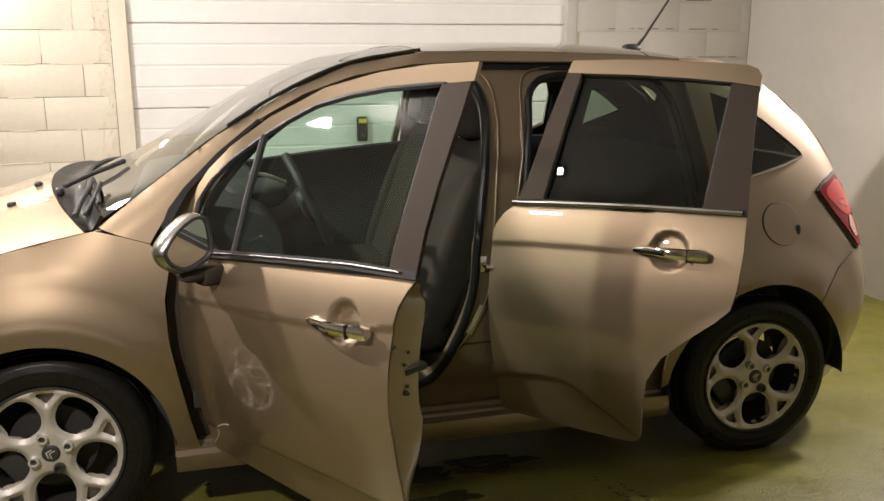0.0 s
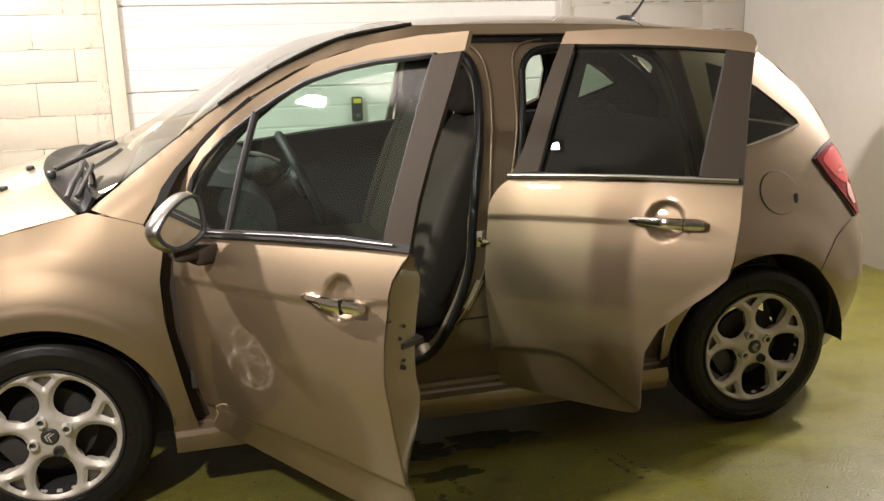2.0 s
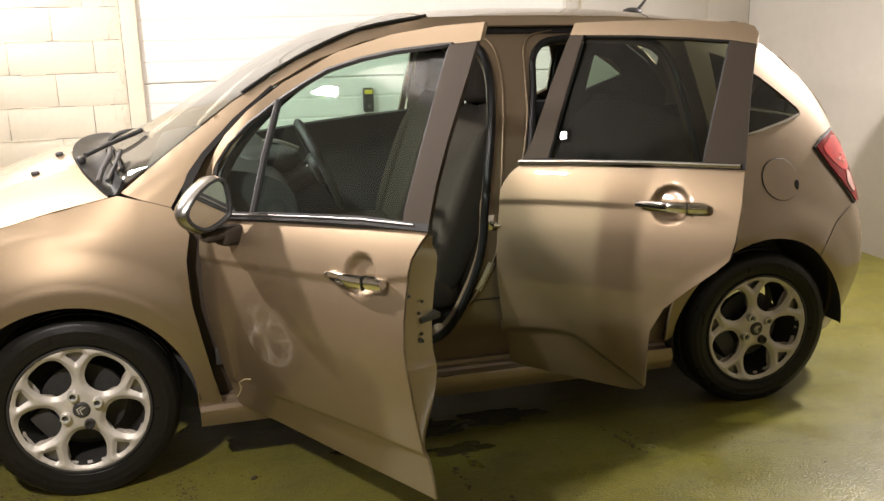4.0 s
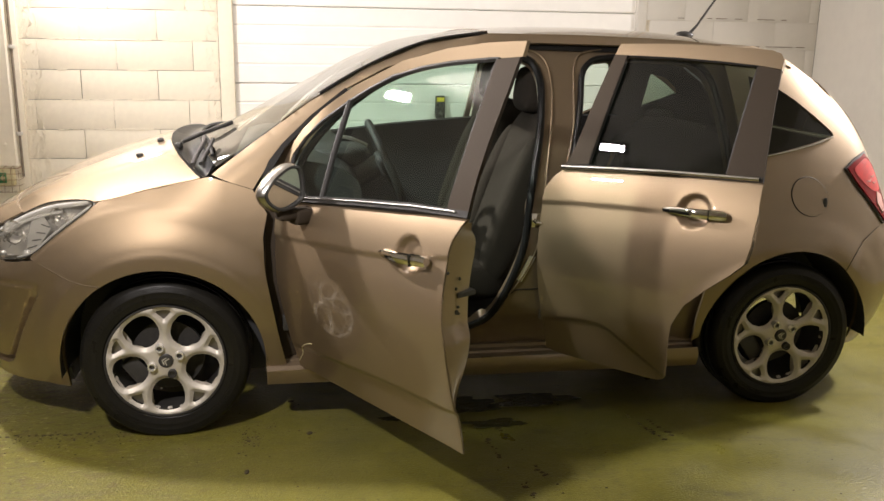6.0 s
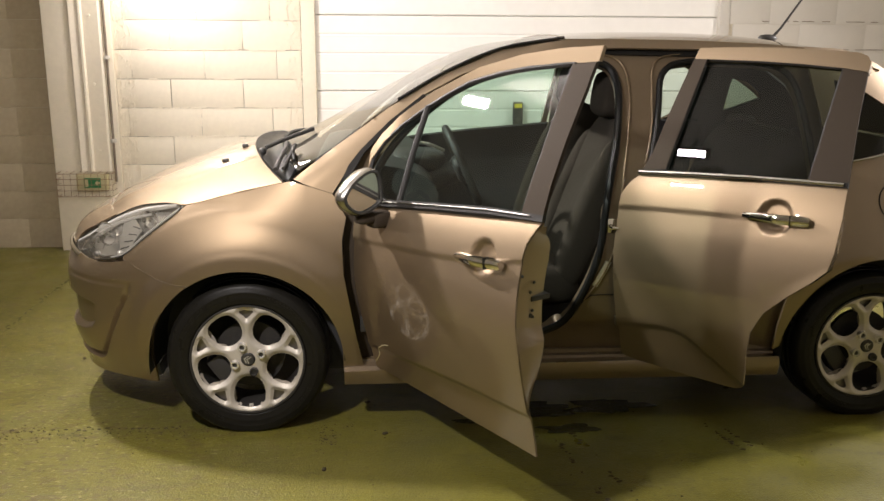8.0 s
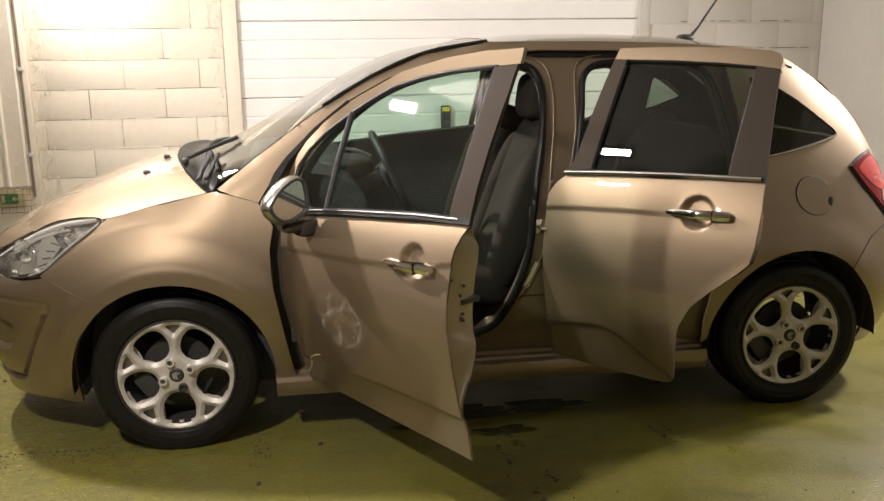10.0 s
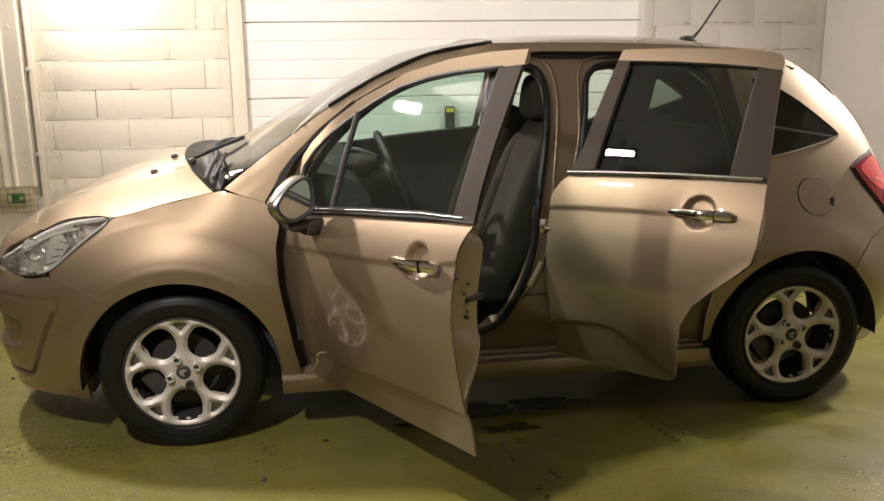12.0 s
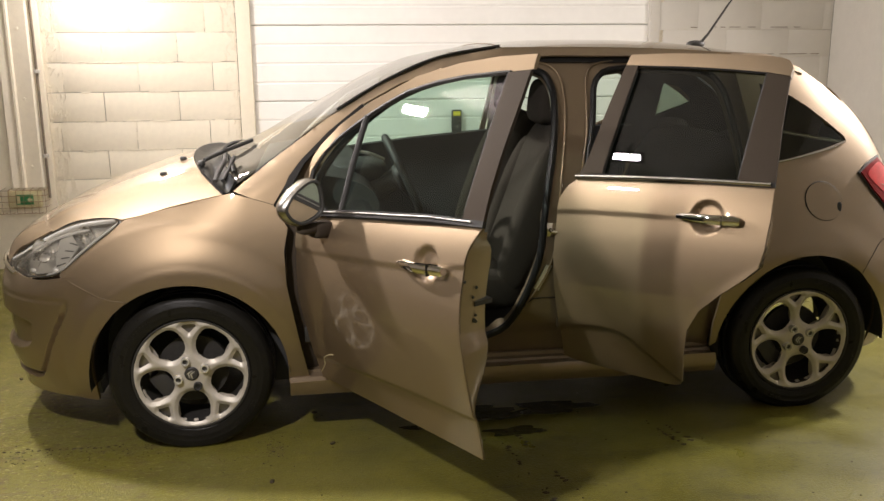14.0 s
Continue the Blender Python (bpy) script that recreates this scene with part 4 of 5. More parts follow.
part("door_hinge", block(0.43, 0.48, 0.03, 0.08, 0.66, 0.72, 0.006), BLACK, car)
part("door_hinge", block(0.43, 0.48, 0.03, 0.08, 0.40, 0.46, 0.006), BLACK, car)

# dark plate added for the shade in the gap behind the wing
part("gap_shade_plate", shell(patch([(0.385, 0.25), (0.48, 0.25), (0.47, 0.45), (0.45, 0.70), (0.44, 0.90), (0.40, 0.94), (0.375, 0.86), (0.375, 0.60)], flank(0.045), step=0.03), 0.01), TAUPE, car)
# sill: outer rocker, ledge and tread ribs
SILL = [(0.060, 0.185), (0.040, 0.205), (0.036, 0.235), (0.046, 0.255), (0.075, 0.262), (0.078, 0.272), (0.098, 0.276), (0.100, 0.290), (0.122, 0.292), (0.126, 0.330), (0.19, 0.345), (0.24, 0.345), (0.24, 0.20), (0.10, 0.165)]
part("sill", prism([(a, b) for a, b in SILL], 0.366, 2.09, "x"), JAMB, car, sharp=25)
part("rocker", shell(patch([(0.366, 0.182), (2.10, 0.182), (2.10, 0.262), (1.0, 0.256), (0.366, 0.238)], lambda x, z: (x, 0.034 + 0.4 * max(0, 0.215 - z) + 0.25 * max(0, z - 0.24), z), step=0.03), 0.01), PAINT, car)
far_sill = mirrored(prism(SILL, 0.366, 2.09, "x"))
part("sill", far_sill, PAINT, car)

# rear quarter panel
QGLASS = [(2.30, 1.035), (2.441, 1.060), (2.58, 1.088), (2.675, 1.112), (2.665, 1.128), (2.591, 1.187), (2.51, 1.248), (2.40, 1.315), (2.30, 1.345)]
TAILLAMP = [(2.715, 0.985), (2.76, 1.01), (2.83, 1.035), (2.885, 0.985), (2.92, 0.90), (2.952, 0.80), (2.962, 0.752), (2.93, 0.758), (2.85, 0.835), (2.77, 0.915)]
QUARTER = [(2.07, 0.29), (2.105, 0.31)] + arch(HUB_R, 0.372, 172, -14, 40) + [(1.9 + (curve(z, TAIL) - 1.9) * 0.962, z) for z in (0.205, 0.25, 0.30, 0.36, 0.42, 0.48, 0.54, 0.60, 0.66, 0.72, 0.765)] + [(2.92, 0.775), (2.86, 0.828), (2.765, 0.908), (2.708, 0.985), (2.76, 1.017), (2.865, 1.05), (2.825, 1.13), (2.740, 1.237), (2.635, 1.330), (2.52, 1.404), (2.41, 1.449), (2.36, 1.462), (2.20, 1.470), (2.20, 1.40), (2.24, 1.10), (2.24, 0.86), (2.20, 0.74), (2.09, 0.56), (2.07, 0.40)]
part("rear_quarter", shell(patch(QUARTER, flank(0.004), [QGLASS], step=0.02), 0.012), PAINT, car)
part("rear_quarter", mirrored(shell(patch(QUARTER, flank(0.004), [QGLASS], step=0.03), 0.012)), PAINT, car)
part("quarter_window", patch(QGLASS, flank(0.010), step=0.03), PRIVACY, car)
part("quarter_window", mirrored(patch(QGLASS, flank(0.010), step=0.03)), WINDOW, car)
part("window_trim", tube([flank(-0.001)(*p) for p in ((2.28, 1.030), (2.441, 1.056), (2.58, 1.084), (2.664, 1.107))], 0.0042, 8), SATIN_CHROME, car, "thin chrome strip below the quarter window")
part("bumper_seam", tube([flank(0.002)(*p) for p in ((2.965, 0.752), (2.88, 0.735), (2.80, 0.69), (2.745, 0.625), (2.715, 0.572))], 0.0013, 6), RUBBER, car)
FUEL = [(2.522 + 0.083 * math.cos(radians(a)) - 0.012 * math.sin(radians(a)), 0.880 + 0.076 * math.sin(radians(a))) for a in range(0, 360, 12)]
part("fuel_flap", shell(patch(FUEL, flank(-0.001), step=0.02), 0.006), PAINT, car)
part("finger_notch", lump((2.592, side(2.592, 0.853) - 0.001, 0.853), (0.010, 0.005, 0.022), 0.8, 0.9, nu=14, nv=8), BLACK, car)
part("fuel_flap_gap", loop_tube(FUEL, 0.003, 0.0028, 6), RUBBER, car)

# rear bumper, tailgate, rear window
def rear_point(s, z, add=0.0, start=None):
    # s from the flank (0) to the middle (1)
    xt = curve(z, TAIL)
    y0 = inset(z)
    a0 = start or (2.70 - 1.9) / (xt - 1.9)
    p0 = math.asin(min(0.999, a0 ** 1.25))
    p = p0 + (math.pi / 2 - p0) * s ** 1.1
    x = 1.9 + (xt - 1.9) * math.sin(p) ** (1 / 1.25)
    y = y0 + (MID - y0) * (1 - max(math.cos(p), 0) ** (1 / 4.0))
    return x - add, y + 0.004, z


def rear_bumper(u, v):
    return rear_point(u, 0.205 + (0.76 - 0.205) * v, 0.0, 0.957)


half = grid(rear_bumper, 60, 30)
part("rear_bumper", shell(join(half, mirrored(half)), 0.012), PAINT, car)
half = grid(lambda u, v: rear_point(0.36 + 0.64 * u, 0.745 + (1.05 - 0.745) * v), 24, 14)
part("tailgate", shell(join(half, mirrored(half)), 0.012), PAINT, car)
half = grid(lambda u, v: rear_point(0.20 + 0.36 * u, 1.045 + 0.375 * v), 14, 14)
part("tailgate_pillar", shell(half, 0.012), PAINT, car)
part("tailgate_pillar", shell(mirrored(half), 0.012), PAINT, car)
half = grid(lambda u, v: tuple(Vector(rear_point(0.56 + 0.44 * u, 1.05 + 0.36 * v)) + Vector((0.004, 0, 0))), 24, 14)
part("rear_window", join(half, mirrored(half)), PRIVACY, car)

tail = branch("tail_light", car, (2.85, 0.15, 0.9), 0, "red tail light with a clear lower lens")
part("lens", shell(patch(TAILLAMP, flank(-0.012), step=0.015), 0.02), RED_LENS, tail, "glossy red lens")
part("lamp_bowl", shell(patch(rounded([(2.742, 0.978), (2.79, 1.006), (2.838, 1.022), (2.882, 0.975), (2.914, 0.895), (2.880, 0.880), (2.835, 0.895), (2.780, 0.938)], 2), flank(-0.0140), step=0.012), 0.008), RED_BOWL, tail, "bright red lamp bowl")
# pale strokes paint highlights onto the red lens
for k, (x, z) in enumerate(((2.835, 0.935), (2.868, 0.925), (2.862, 0.950))):
    part("lens_glint", tube([flank(-0.0145)(x - 0.013, z - 0.004), flank(-0.0145)(x, z - 0.010), flank(-0.0145)(x + 0.013, z - 0.001)], 0.0028, 6), CLEAR_LENS, tail)
part("clear_lens", shell(patch([(2.878, 0.885), (2.908, 0.87), (2.93, 0.80), (2.905, 0.80), (2.873, 0.84)], flank(-0.016), step=0.012), 0.01), CLEAR_LENS, tail, "clear reversing lens")
part("housing", shell(patch([(2.706, 0.985), (2.757, 1.018), (2.845, 1.044), (2.853, 1.03), (2.76, 1.0), (2.722, 0.98), (2.777, 0.915), (2.857, 0.83), (2.945, 0.748), (2.92, 0.748), (2.845, 0.828), (2.768, 0.906)], flank(-0.006), step=0.012), 0.02), BLACK, tail)

# far side: closed doors, windows, trim
FAR_WIN_F = [(0.60, 0.950), (0.763, 0.972), (1.104, 1.019), (1.40, 1.038), (1.425, 1.20), (1.45, 1.36), (1.42, 1.395), (1.15, 1.385), (0.93, 1.335), (0.78, 1.26), (0.62, 1.12)]
FAR_WIN_R = [(1.60, 1.05), (2.19, 1.075), (2.19, 1.34), (2.07, 1.39), (1.66, 1.40), (1.62, 1.30)]
FAR_SIDE = [(0.40, 0.26), (2.06, 0.27), (2.12, 0.55), (2.235, 0.74), (2.25, 1.10), (2.23, 1.46), (1.45, 1.465), (1.2, 1.45), (0.95, 1.40), (0.70, 1.28), (0.42, 1.04), (0.38, 0.9)]
part("far_flank", mirrored(shell(patch(FAR_SIDE, flank(0.004), [FAR_WIN_F, rounded(FAR_WIN_R, 1)], step=0.03), 0.02)), PAINT, car)
part("far_trim", shell(mirrored(flipped(patch([(0.42, 0.30), (2.06, 0.30), (2.12, 0.55), (2.26, 0.8), (2.26, 1.065), (1.50, 1.057), (1.0, 1.014), (0.50, 0.955)], flank(0.075), step=0.04))), 0.02), CABIN, car)
part("far_window", mirrored(patch((FAR_WIN_F), flank(0.02), step=0.05)), WINDOW, car)
part("far_window", mirrored(patch(rounded(FAR_WIN_R, 1), flank(0.02), step=0.05)), WINDOW, car)
part("far_pillar_trim", mirrored(shell(flipped(patch([(1.43, 1.0), (1.60, 1.0), (1.63, 1.40), (1.47, 1.41)], flank(0.06), step=0.05)), 0.02)), BEIGE, car, "beige centre pillar trim")
part("far_rear_trim", mirrored(shell(flipped(patch([(2.195, 0.85), (2.85, 0.85), (2.80, 1.10), (2.66, 1.26), (2.5, 1.37), (2.20, 1.44), (2.195, 1.42)], flank(0.06), [[(2.388, 1.113), (2.48, 1.150), (2.565, 1.187), (2.545, 1.225), (2.475, 1.28), (2.394, 1.298)]], step=0.04)), 0.02)), CABIN, car)
part("far_mirror", mirrored(lump((0.44, -0.06, 1.0), (0.05, 0.09, 0.065), 0.6, 0.6)), BLACK, car)

# cabin
part("cabin_floor", block(0.30, 2.3, 0.22, 1.50, 0.20, 0.26), CABIN, car)
part("bulkhead", block(0.26, 0.36, 0.18, 1.54, 0.2, 0.96), CABIN, car)
part("boot_floor", block(2.15, 2.95, 0.38, 1.34, 0.44, 0.60, 0.02), CABIN, car)
part("headlining", grid(lambda u, v: tuple(Vector(roof_point(0.02 + 0.9 * u, 0.05 + 0.95 * v)) + Vector((0, 0, -0.035))), 16, 10), BEIGE, car)
part("engine_bay", block(-0.42, 0.26, 0.36, 1.36, 0.22, 0.72), BLACK, car)
DASH = [(0.20, 0.99), (0.36, 1.03), (0.55, 1.02), (0.68, 0.985), (0.735, 0.93), (0.74, 0.84), (0.70, 0.74), (0.62, 0.62), (0.55, 0.45), (0.30, 0.45)]
part("dashboard", prism(rounded(DASH, 2), 0.17, 1.55), CABIN, car, "dark curved dashboard")
part("instrument_hood", lump((0.68, 0.62, 0.985), (0.12, 0.15, 0.045), 0.6, 0.5), CABIN, car)
# trim made pale: the lamp's reflection is put into its colour
part("dash_trim_glint", tube(flowing([(0.655, 0.50, 1.070), (0.697, 0.50, 1.069), (0.733, 0.50, 1.059), (0.761, 0.50, 1.047), (0.785, 0.50, 1.036)], 3), 0.0075, 10), BRIGHT, car, "dashboard trim strip, pale to show the lamp's reflection")
wheel_pose = pose(0.86, 0.50, 0.97, 0, 0, 90) @ pose(0, 0, 0, -24)
part("steering_wheel", join(turned(lathe([(0.172 + 0.016 * math.cos(a), 0.016 * math.sin(a)) for a in [i * math.pi / 6 for i in range(13)]], 48), wheel_pose), turned(lump((0, 0.01, -0.01), (0.075, 0.03, 0.06), 0.6, 0.6), wheel_pose), turned(block(-0.165, 0.165, -0.008, 0.012, -0.02, 0.012, 0.005), wheel_pose), turned(block(-0.02, 0.02, -0.008, 0.012, -0.165, 0.0, 0.005), wheel_pose)), CABIN, car, "black three-spoke steering wheel")
part("steering_column", tube([(0.62, 0.50, 0.84), (0.84, 0.50, 0.96)], 0.045, 12), CABIN, car)
part("gear_console", block(0.62, 1.45, 0.76, 0.96, 0.24, 0.56, 0.04), CABIN, car)


def seat(y, x=0.0):
    s = branch("front_seat", car, (1.25 + x, y, 0.26), 0, "charcoal fabric front seat with headrest")
    lean = pose(0, 0, 0, 0, 20, 0)
    part("cushion", lump((1.10 + x, y, 0.50), (0.27, 0.25, 0.10), 0.5, 0.45), FABRIC, s)
    part("backrest", turned(lump((0, 0, 0.335), (0.085, 0.245, 0.395), 0.5, 0.45), pose(1.30 + x, y, 0.50) @ lean), FABRIC, s)
    part("headrest", turned(lump((0, 0, 0), (0.055, 0.13, 0.095), 0.55, 0.5), pose(1.475 + x, y, 1.268) @ pose(0, 0, 0, 0, 8, 0)), FABRIC, s)
    for d in (-0.05, 0.05):
        part("bolster", turned(lump((-0.035, d * 4.1, 0.30), (0.075, 0.05, 0.33), 0.7, 0.7), pose(1.30 + x, y, 0.50) @ lean), FABRIC, s)
        part("post", tube([(1.465 + x, y + d, 1.08), (1.478 + x, y + d, 1.20)], 0.006), CABIN, s)
    part("base", block(0.98 + x, 1.32 + x, y - 0.2, y + 0.2, 0.26, 0.42, 0.02), CABIN, s)


seat(0.50)
seat(1.22)
rear_seat = branch("rear_seat", car, (2.05, MID, 0.3), 0, "charcoal fabric rear bench")
part("cushion", lump((1.92, MID, 0.52), (0.27, 0.60, 0.11), 0.5, 0.3), FABRIC, rear_seat)
part("backrest", turned(lump((0, 0, 0.28), (0.08, 0.60, 0.34), 0.5, 0.3), pose(2.14, MID, 0.52) @ pose(0, 0, 0, 0, 22, 0)), FABRIC, rear_seat)
for y in (0.50, 1.22):
    part("headrest", lump((2.36, y, 1.06), (0.05, 0.12, 0.07), 0.55, 0.5), FABRIC, rear_seat)


# ---- wheels ----
def tyre_mesh():
    prof = [(0.205, -0.075), (0.216, -0.088), (0.222, -0.096), (0.2245, -0.0985), (0.227, -0.0990), (0.245, -0.1040), (0.2475, -0.1048), (0.2500, -0.1045), (0.266, -0.1045), (0.2680, -0.1052), (0.2705, -0.1040), (0.288, -0.0995), (0.290, -0.0985), (0.300, -0.089), (0.306, -0.075), (0.309, -0.058)]
    for g in (-0.045, 0.0, 0.045):
        prof += [(0.309, g - 0.008), (0.302, g - 0.006), (0.302, g + 0.006), (0.309, g + 0.008)]
    prof += [(r, -y) for r, y in reversed(prof[:17])]
    v, f = lathe(prof, 96)
    out = []
    for x, y, z in v:
        if z < -0.26:
            y *= 1 + 0.10 * (-0.26 - z) / 0.05
        out.append((x, y, max(z, -HUB_Z)))
    return out, f


def rim_face():
    holes, fine = [], []

    def dish(a, b):
        r = math.hypot(a, b)
        y = curve(r, [(0, -0.088), (0.05, -0.086), (0.09, -0.083), (0.15, -0.090), (0.19, -0.097), (0.205, -0.098), (0.217, -0.092)])
        d = min((math.dist((a, b), q) for h in fine for q in h), default=1)
        return a, y + 0.012 * (1 - ease(d / 0.016)), b
    outline = [(0.214 * math.cos(radians(a)), 0.214 * math.sin(radians(a))) for a in range(0, 360, 4)]
    for k in range(5):
        c = radians(-90 + 72 * k)
        hole = []
        for i in range(24):
            t = 2 * math.pi * i / 24
            r = 0.135 + 0.061 * math.copysign(abs(math.cos(t)) ** 0.85, math.cos(t))
            w = 0.060 * math.copysign(abs(math.sin(t)) ** 0.8, math.sin(t)) * (1 + 0.16 * math.cos(t))
            hole.append((r * math.cos(c) - w * math.sin(c), r * math.sin(c) + w * math.cos(c)))
        holes.append(hole)
        c = radians(-54 + 72 * k)
        tri = [(0.160, 0.0), (0.187, 0.027), (0.194, 0.023), (0.197, 0.0), (0.194, -0.023), (0.187, -0.027)]
        holes.append([(r * math.cos(c) - w * math.sin(c), r * math.sin(c) + w * math.cos(c)) for r, w in tri])
    fine += [dense(h, 0.003) for h in holes]
    return shell(patch(outline, dish, holes, 0.0065), 0.042)


TYRE, RIM = tyre_mesh(), rim_face()
BARREL = lathe([(0.217, -0.094), (0.219, -0.100), (0.213, -0.101), (0.208, -0.09), (0.200, -0.07), (0.192, 0.0), (0.198, 0.09), (0.214, 0.095)], 72)


MARKS = join(*[turned(block(-0.5 * w, 0.5 * w, -0.1062, -0.1035, -0.006, 0.006, 0.001), pose(0, 0, 0, 0, a, 0) @ pose(0, 0, 0.258)) for a0, n in ((-62, 9), (20, 11), (118, 8), (205, 10)) for a, w in [(a0 + 3.4 * i, 0.009 if i % 3 else 0.012) for i in range(n)]])


def road_wheel(x, y, side_sign, turn=0):
    w = branch("wheel", car, (x, y, HUB_Z), 0, "five-spoke silver alloy wheel with a black tyre")
    m = pose(x, y, HUB_Z) @ pose(0, 0, 0, 0, turn, 0)
    fl = (lambda q: flipped(turned(q, Matrix.Translation((0, 2 * y, 0)) @ Matrix.Diagonal((1, -1, 1, 1))))) if side_sign < 0 else (lambda q: q)
    part("tyre", fl(turned(TYRE, pose(x, y, HUB_Z))), TYRE_RUBBER, w, "black rubber tyre", 50)
    part("rim", fl(turned(RIM, m)), ALLOY, w, "silver alloy rim with five round openings", 55)
    part("barrel", fl(turned(BARREL, m)), DARK_STEEL, w)
    for k in range(5):
        c = radians(-54 + 72 * k)
        plate = [(r * math.cos(c) - q * math.sin(c), r * math.sin(c) + q * math.cos(c)) for r, q in ((0.140, 0.0), (0.190, 0.05), (0.205, 0.0), (0.190, -0.05))]
        part("spoke_web", fl(turned(prism(plate, -0.066, -0.060), m)), STEEL, w)
    tagged(part("sidewall_moulding", fl(turned(MARKS, m)), TYRE_RUBBER, w), kind="stuff")
    part("hub_cap", fl(turned(lathe([(0.0001, -0.094), (0.022, -0.094), (0.027, -0.089), (0.028, -0.08)], 32), m)), BLACK, w, "black hub cap")
    for k in range(2):
        chevron = [(-0.014, -0.010 + 0.010 * k), (0.0, 0.002 + 0.010 * k), (0.014, -0.010 + 0.010 * k), (0.014, -0.006 + 0.010 * k), (0.0, 0.006 + 0.010 * k), (-0.014, -0.006 + 0.010 * k)]
        part("emblem", fl(turned(prism([(a, b) for a, b in chevron], -0.0965, -0.0935), m @ pose(0, 0, 0, 0, -70, 0))), BRIGHT, w)
    for k in range(4):
        a = radians(22 + 90 * k)
        mm = m @ pose(0.054 * math.cos(a), 0, 0.054 * math.sin(a))
        part("bolt", fl(turned(lathe([(0.0090, -0.088), (0.0105, -0.101), (0.0155, -0.101), (0.0170, -0.094), (0.0170, -0.06)], 18), mm)), BRIGHT if k != 3 else BLACK, w)
        part("bolt_socket", fl(turned(lathe([(0.0001, -0.093), (0.0102, -0.093)], 12), mm)), BLACK, w)
    part("brake_disc", fl(turned(lathe([(0.06, -0.02), (0.133, -0.02), (0.133, 0.0), (0.06, 0.0), (0.06, -0.05), (0.0001, -0.05)], 48), m)), DARK_STEEL, w)
    part("brake_caliper", fl(turned(block(-0.155, -0.085, -0.05, 0.04, -0.06, 0.075, 0.012), pose(x, y, HUB_Z) @ pose(0, 0, 0, 0, -35, 0))), BLACK, w)
    return w


road_wheel(HUB_F, 0.134, 1, 0)
road_wheel(HUB_R, 0.137, 1, -8)
road_wheel(HUB_F, 2 * MID - 0.134, -1)
road_wheel(HUB_R, 2 * MID - 0.137, -1)


def liner(hx, mirror=False):
    """Arch lining; the rear one is open towards the axle."""
    v, f = [], []
    n = 28
    rings = ((0.368, 0.03), (0.374, 0.06), (0.365, 0.34), (0.05, 0.36)) if hx == HUB_F else ((0.368, 0.03), (0.374, 0.06), (0.365, 0.34), (0.25, 0.36))
    for i in range(n + 1):
        a = radians(-2 + 190 * i / n)
        for r, y in rings:
            v.append((hx + r * math.cos(a), y, max(0.22, HUB_Z + r * math.sin(a))))
    for i in range(n):
        for k in range(3):
            f.append((i * 4 + k, i * 4 + k + 1, i * 4 + k + 5, i * 4 + k + 4))
    return mirrored((v, f)) if mirror else (v, f)


for hx in (HUB_F, HUB_R):
    part("wheel_arch_liner", liner(hx), BLACK, car)
    part("wheel_arch_liner", liner(hx, True), BLACK, car)
part("underbody", block(0.40, 2.06, 0.16, 1.56, 0.17, 0.21), BLACK, car)

# ---- the two open doors ----
HINGE_F, OPEN_DEG_F = (0.47, 0.07, 0), 58.6
HINGE_R, OPEN_DEG_R = (1.45, 0.08, 0), 46.0
door_f = branch("front_door", car, HINGE_F, -OPEN_DEG_F, "front door standing wide open")
door_r = branch("rear_door", car, HINGE_R, -OPEN_DEG_R, "rear door standing half open")

SKIN_F = [(0.462, 0.915), (0.478, 0.764), (0.485, 0.592), (0.507, 0.419), (0.516, 0.258), (0.718, 0.257), (1.056, 0.255), (1.35, 0.255), (1.431, 0.253), (1.434, 0.30), (1.432, 0.372), (1.43, 0.483), (1.424, 0.589), (1.413, 0.673), (1.408, 0.757), (1.406, 0.856), (1.412, 0.92), (1.430, 0.962), (1.447, 0.990), (1.214, 0.976), (0.931, 0.948), (0.656, 0.917)]
SKIN_R = [(1.519, 1.006), (1.485, 0.975), (1.464, 0.94), (1.458, 0.900), (1.462, 0.634), (1.478, 0.290), (1.518, 0.278), (1.714, 0.270), (1.910, 0.262), (1.944, 0.264), (1.966, 0.274), (1.979, 0.294), (1.984, 0.33), (1.990, 0.417), (2.004, 0.506), (2.048, 0.589), (2.124, 0.663), (2.20, 0.728), (2.239, 0.768), (2.252, 0.826), (2.257, 0.935), (2.250, 1.034), (1.936, 1.027), (1.724, 1.017)]


def hollow(cx, cz):
    """The dished grip behind a door handle."""
    def f(x, z):
        d = math.hypot((x - cx) / 0.064, (z - cz) / 0.062)
        return side(x, z) + 0.026 * ease((1 - d) / 0.42) + 0.9 * max(0.0, z - curve(x, CREASE) - 0.012) ** 2
    return lambda x, z: (x, f(x, z), z)


pressed("outer_skin", SKIN_F, hollow(1.235, 0.846), 0.008, PAINT, door_f, 0.0095)
pressed("outer_skin", SKIN_R, hollow(2.045, 0.917), 0.008, PAINT, door_r, 0.0095)


def shrunk(poly, d):
    cx = sum(p[0] for p in poly) / len(poly)
    cz = sum(p[1] for p in poly) / len(poly)
    return [(x + math.copysign(min(d, abs(cx - x)), cx - x), z + math.copysign(min(d, abs(cz - z)), cz - z)) for x, z in poly]


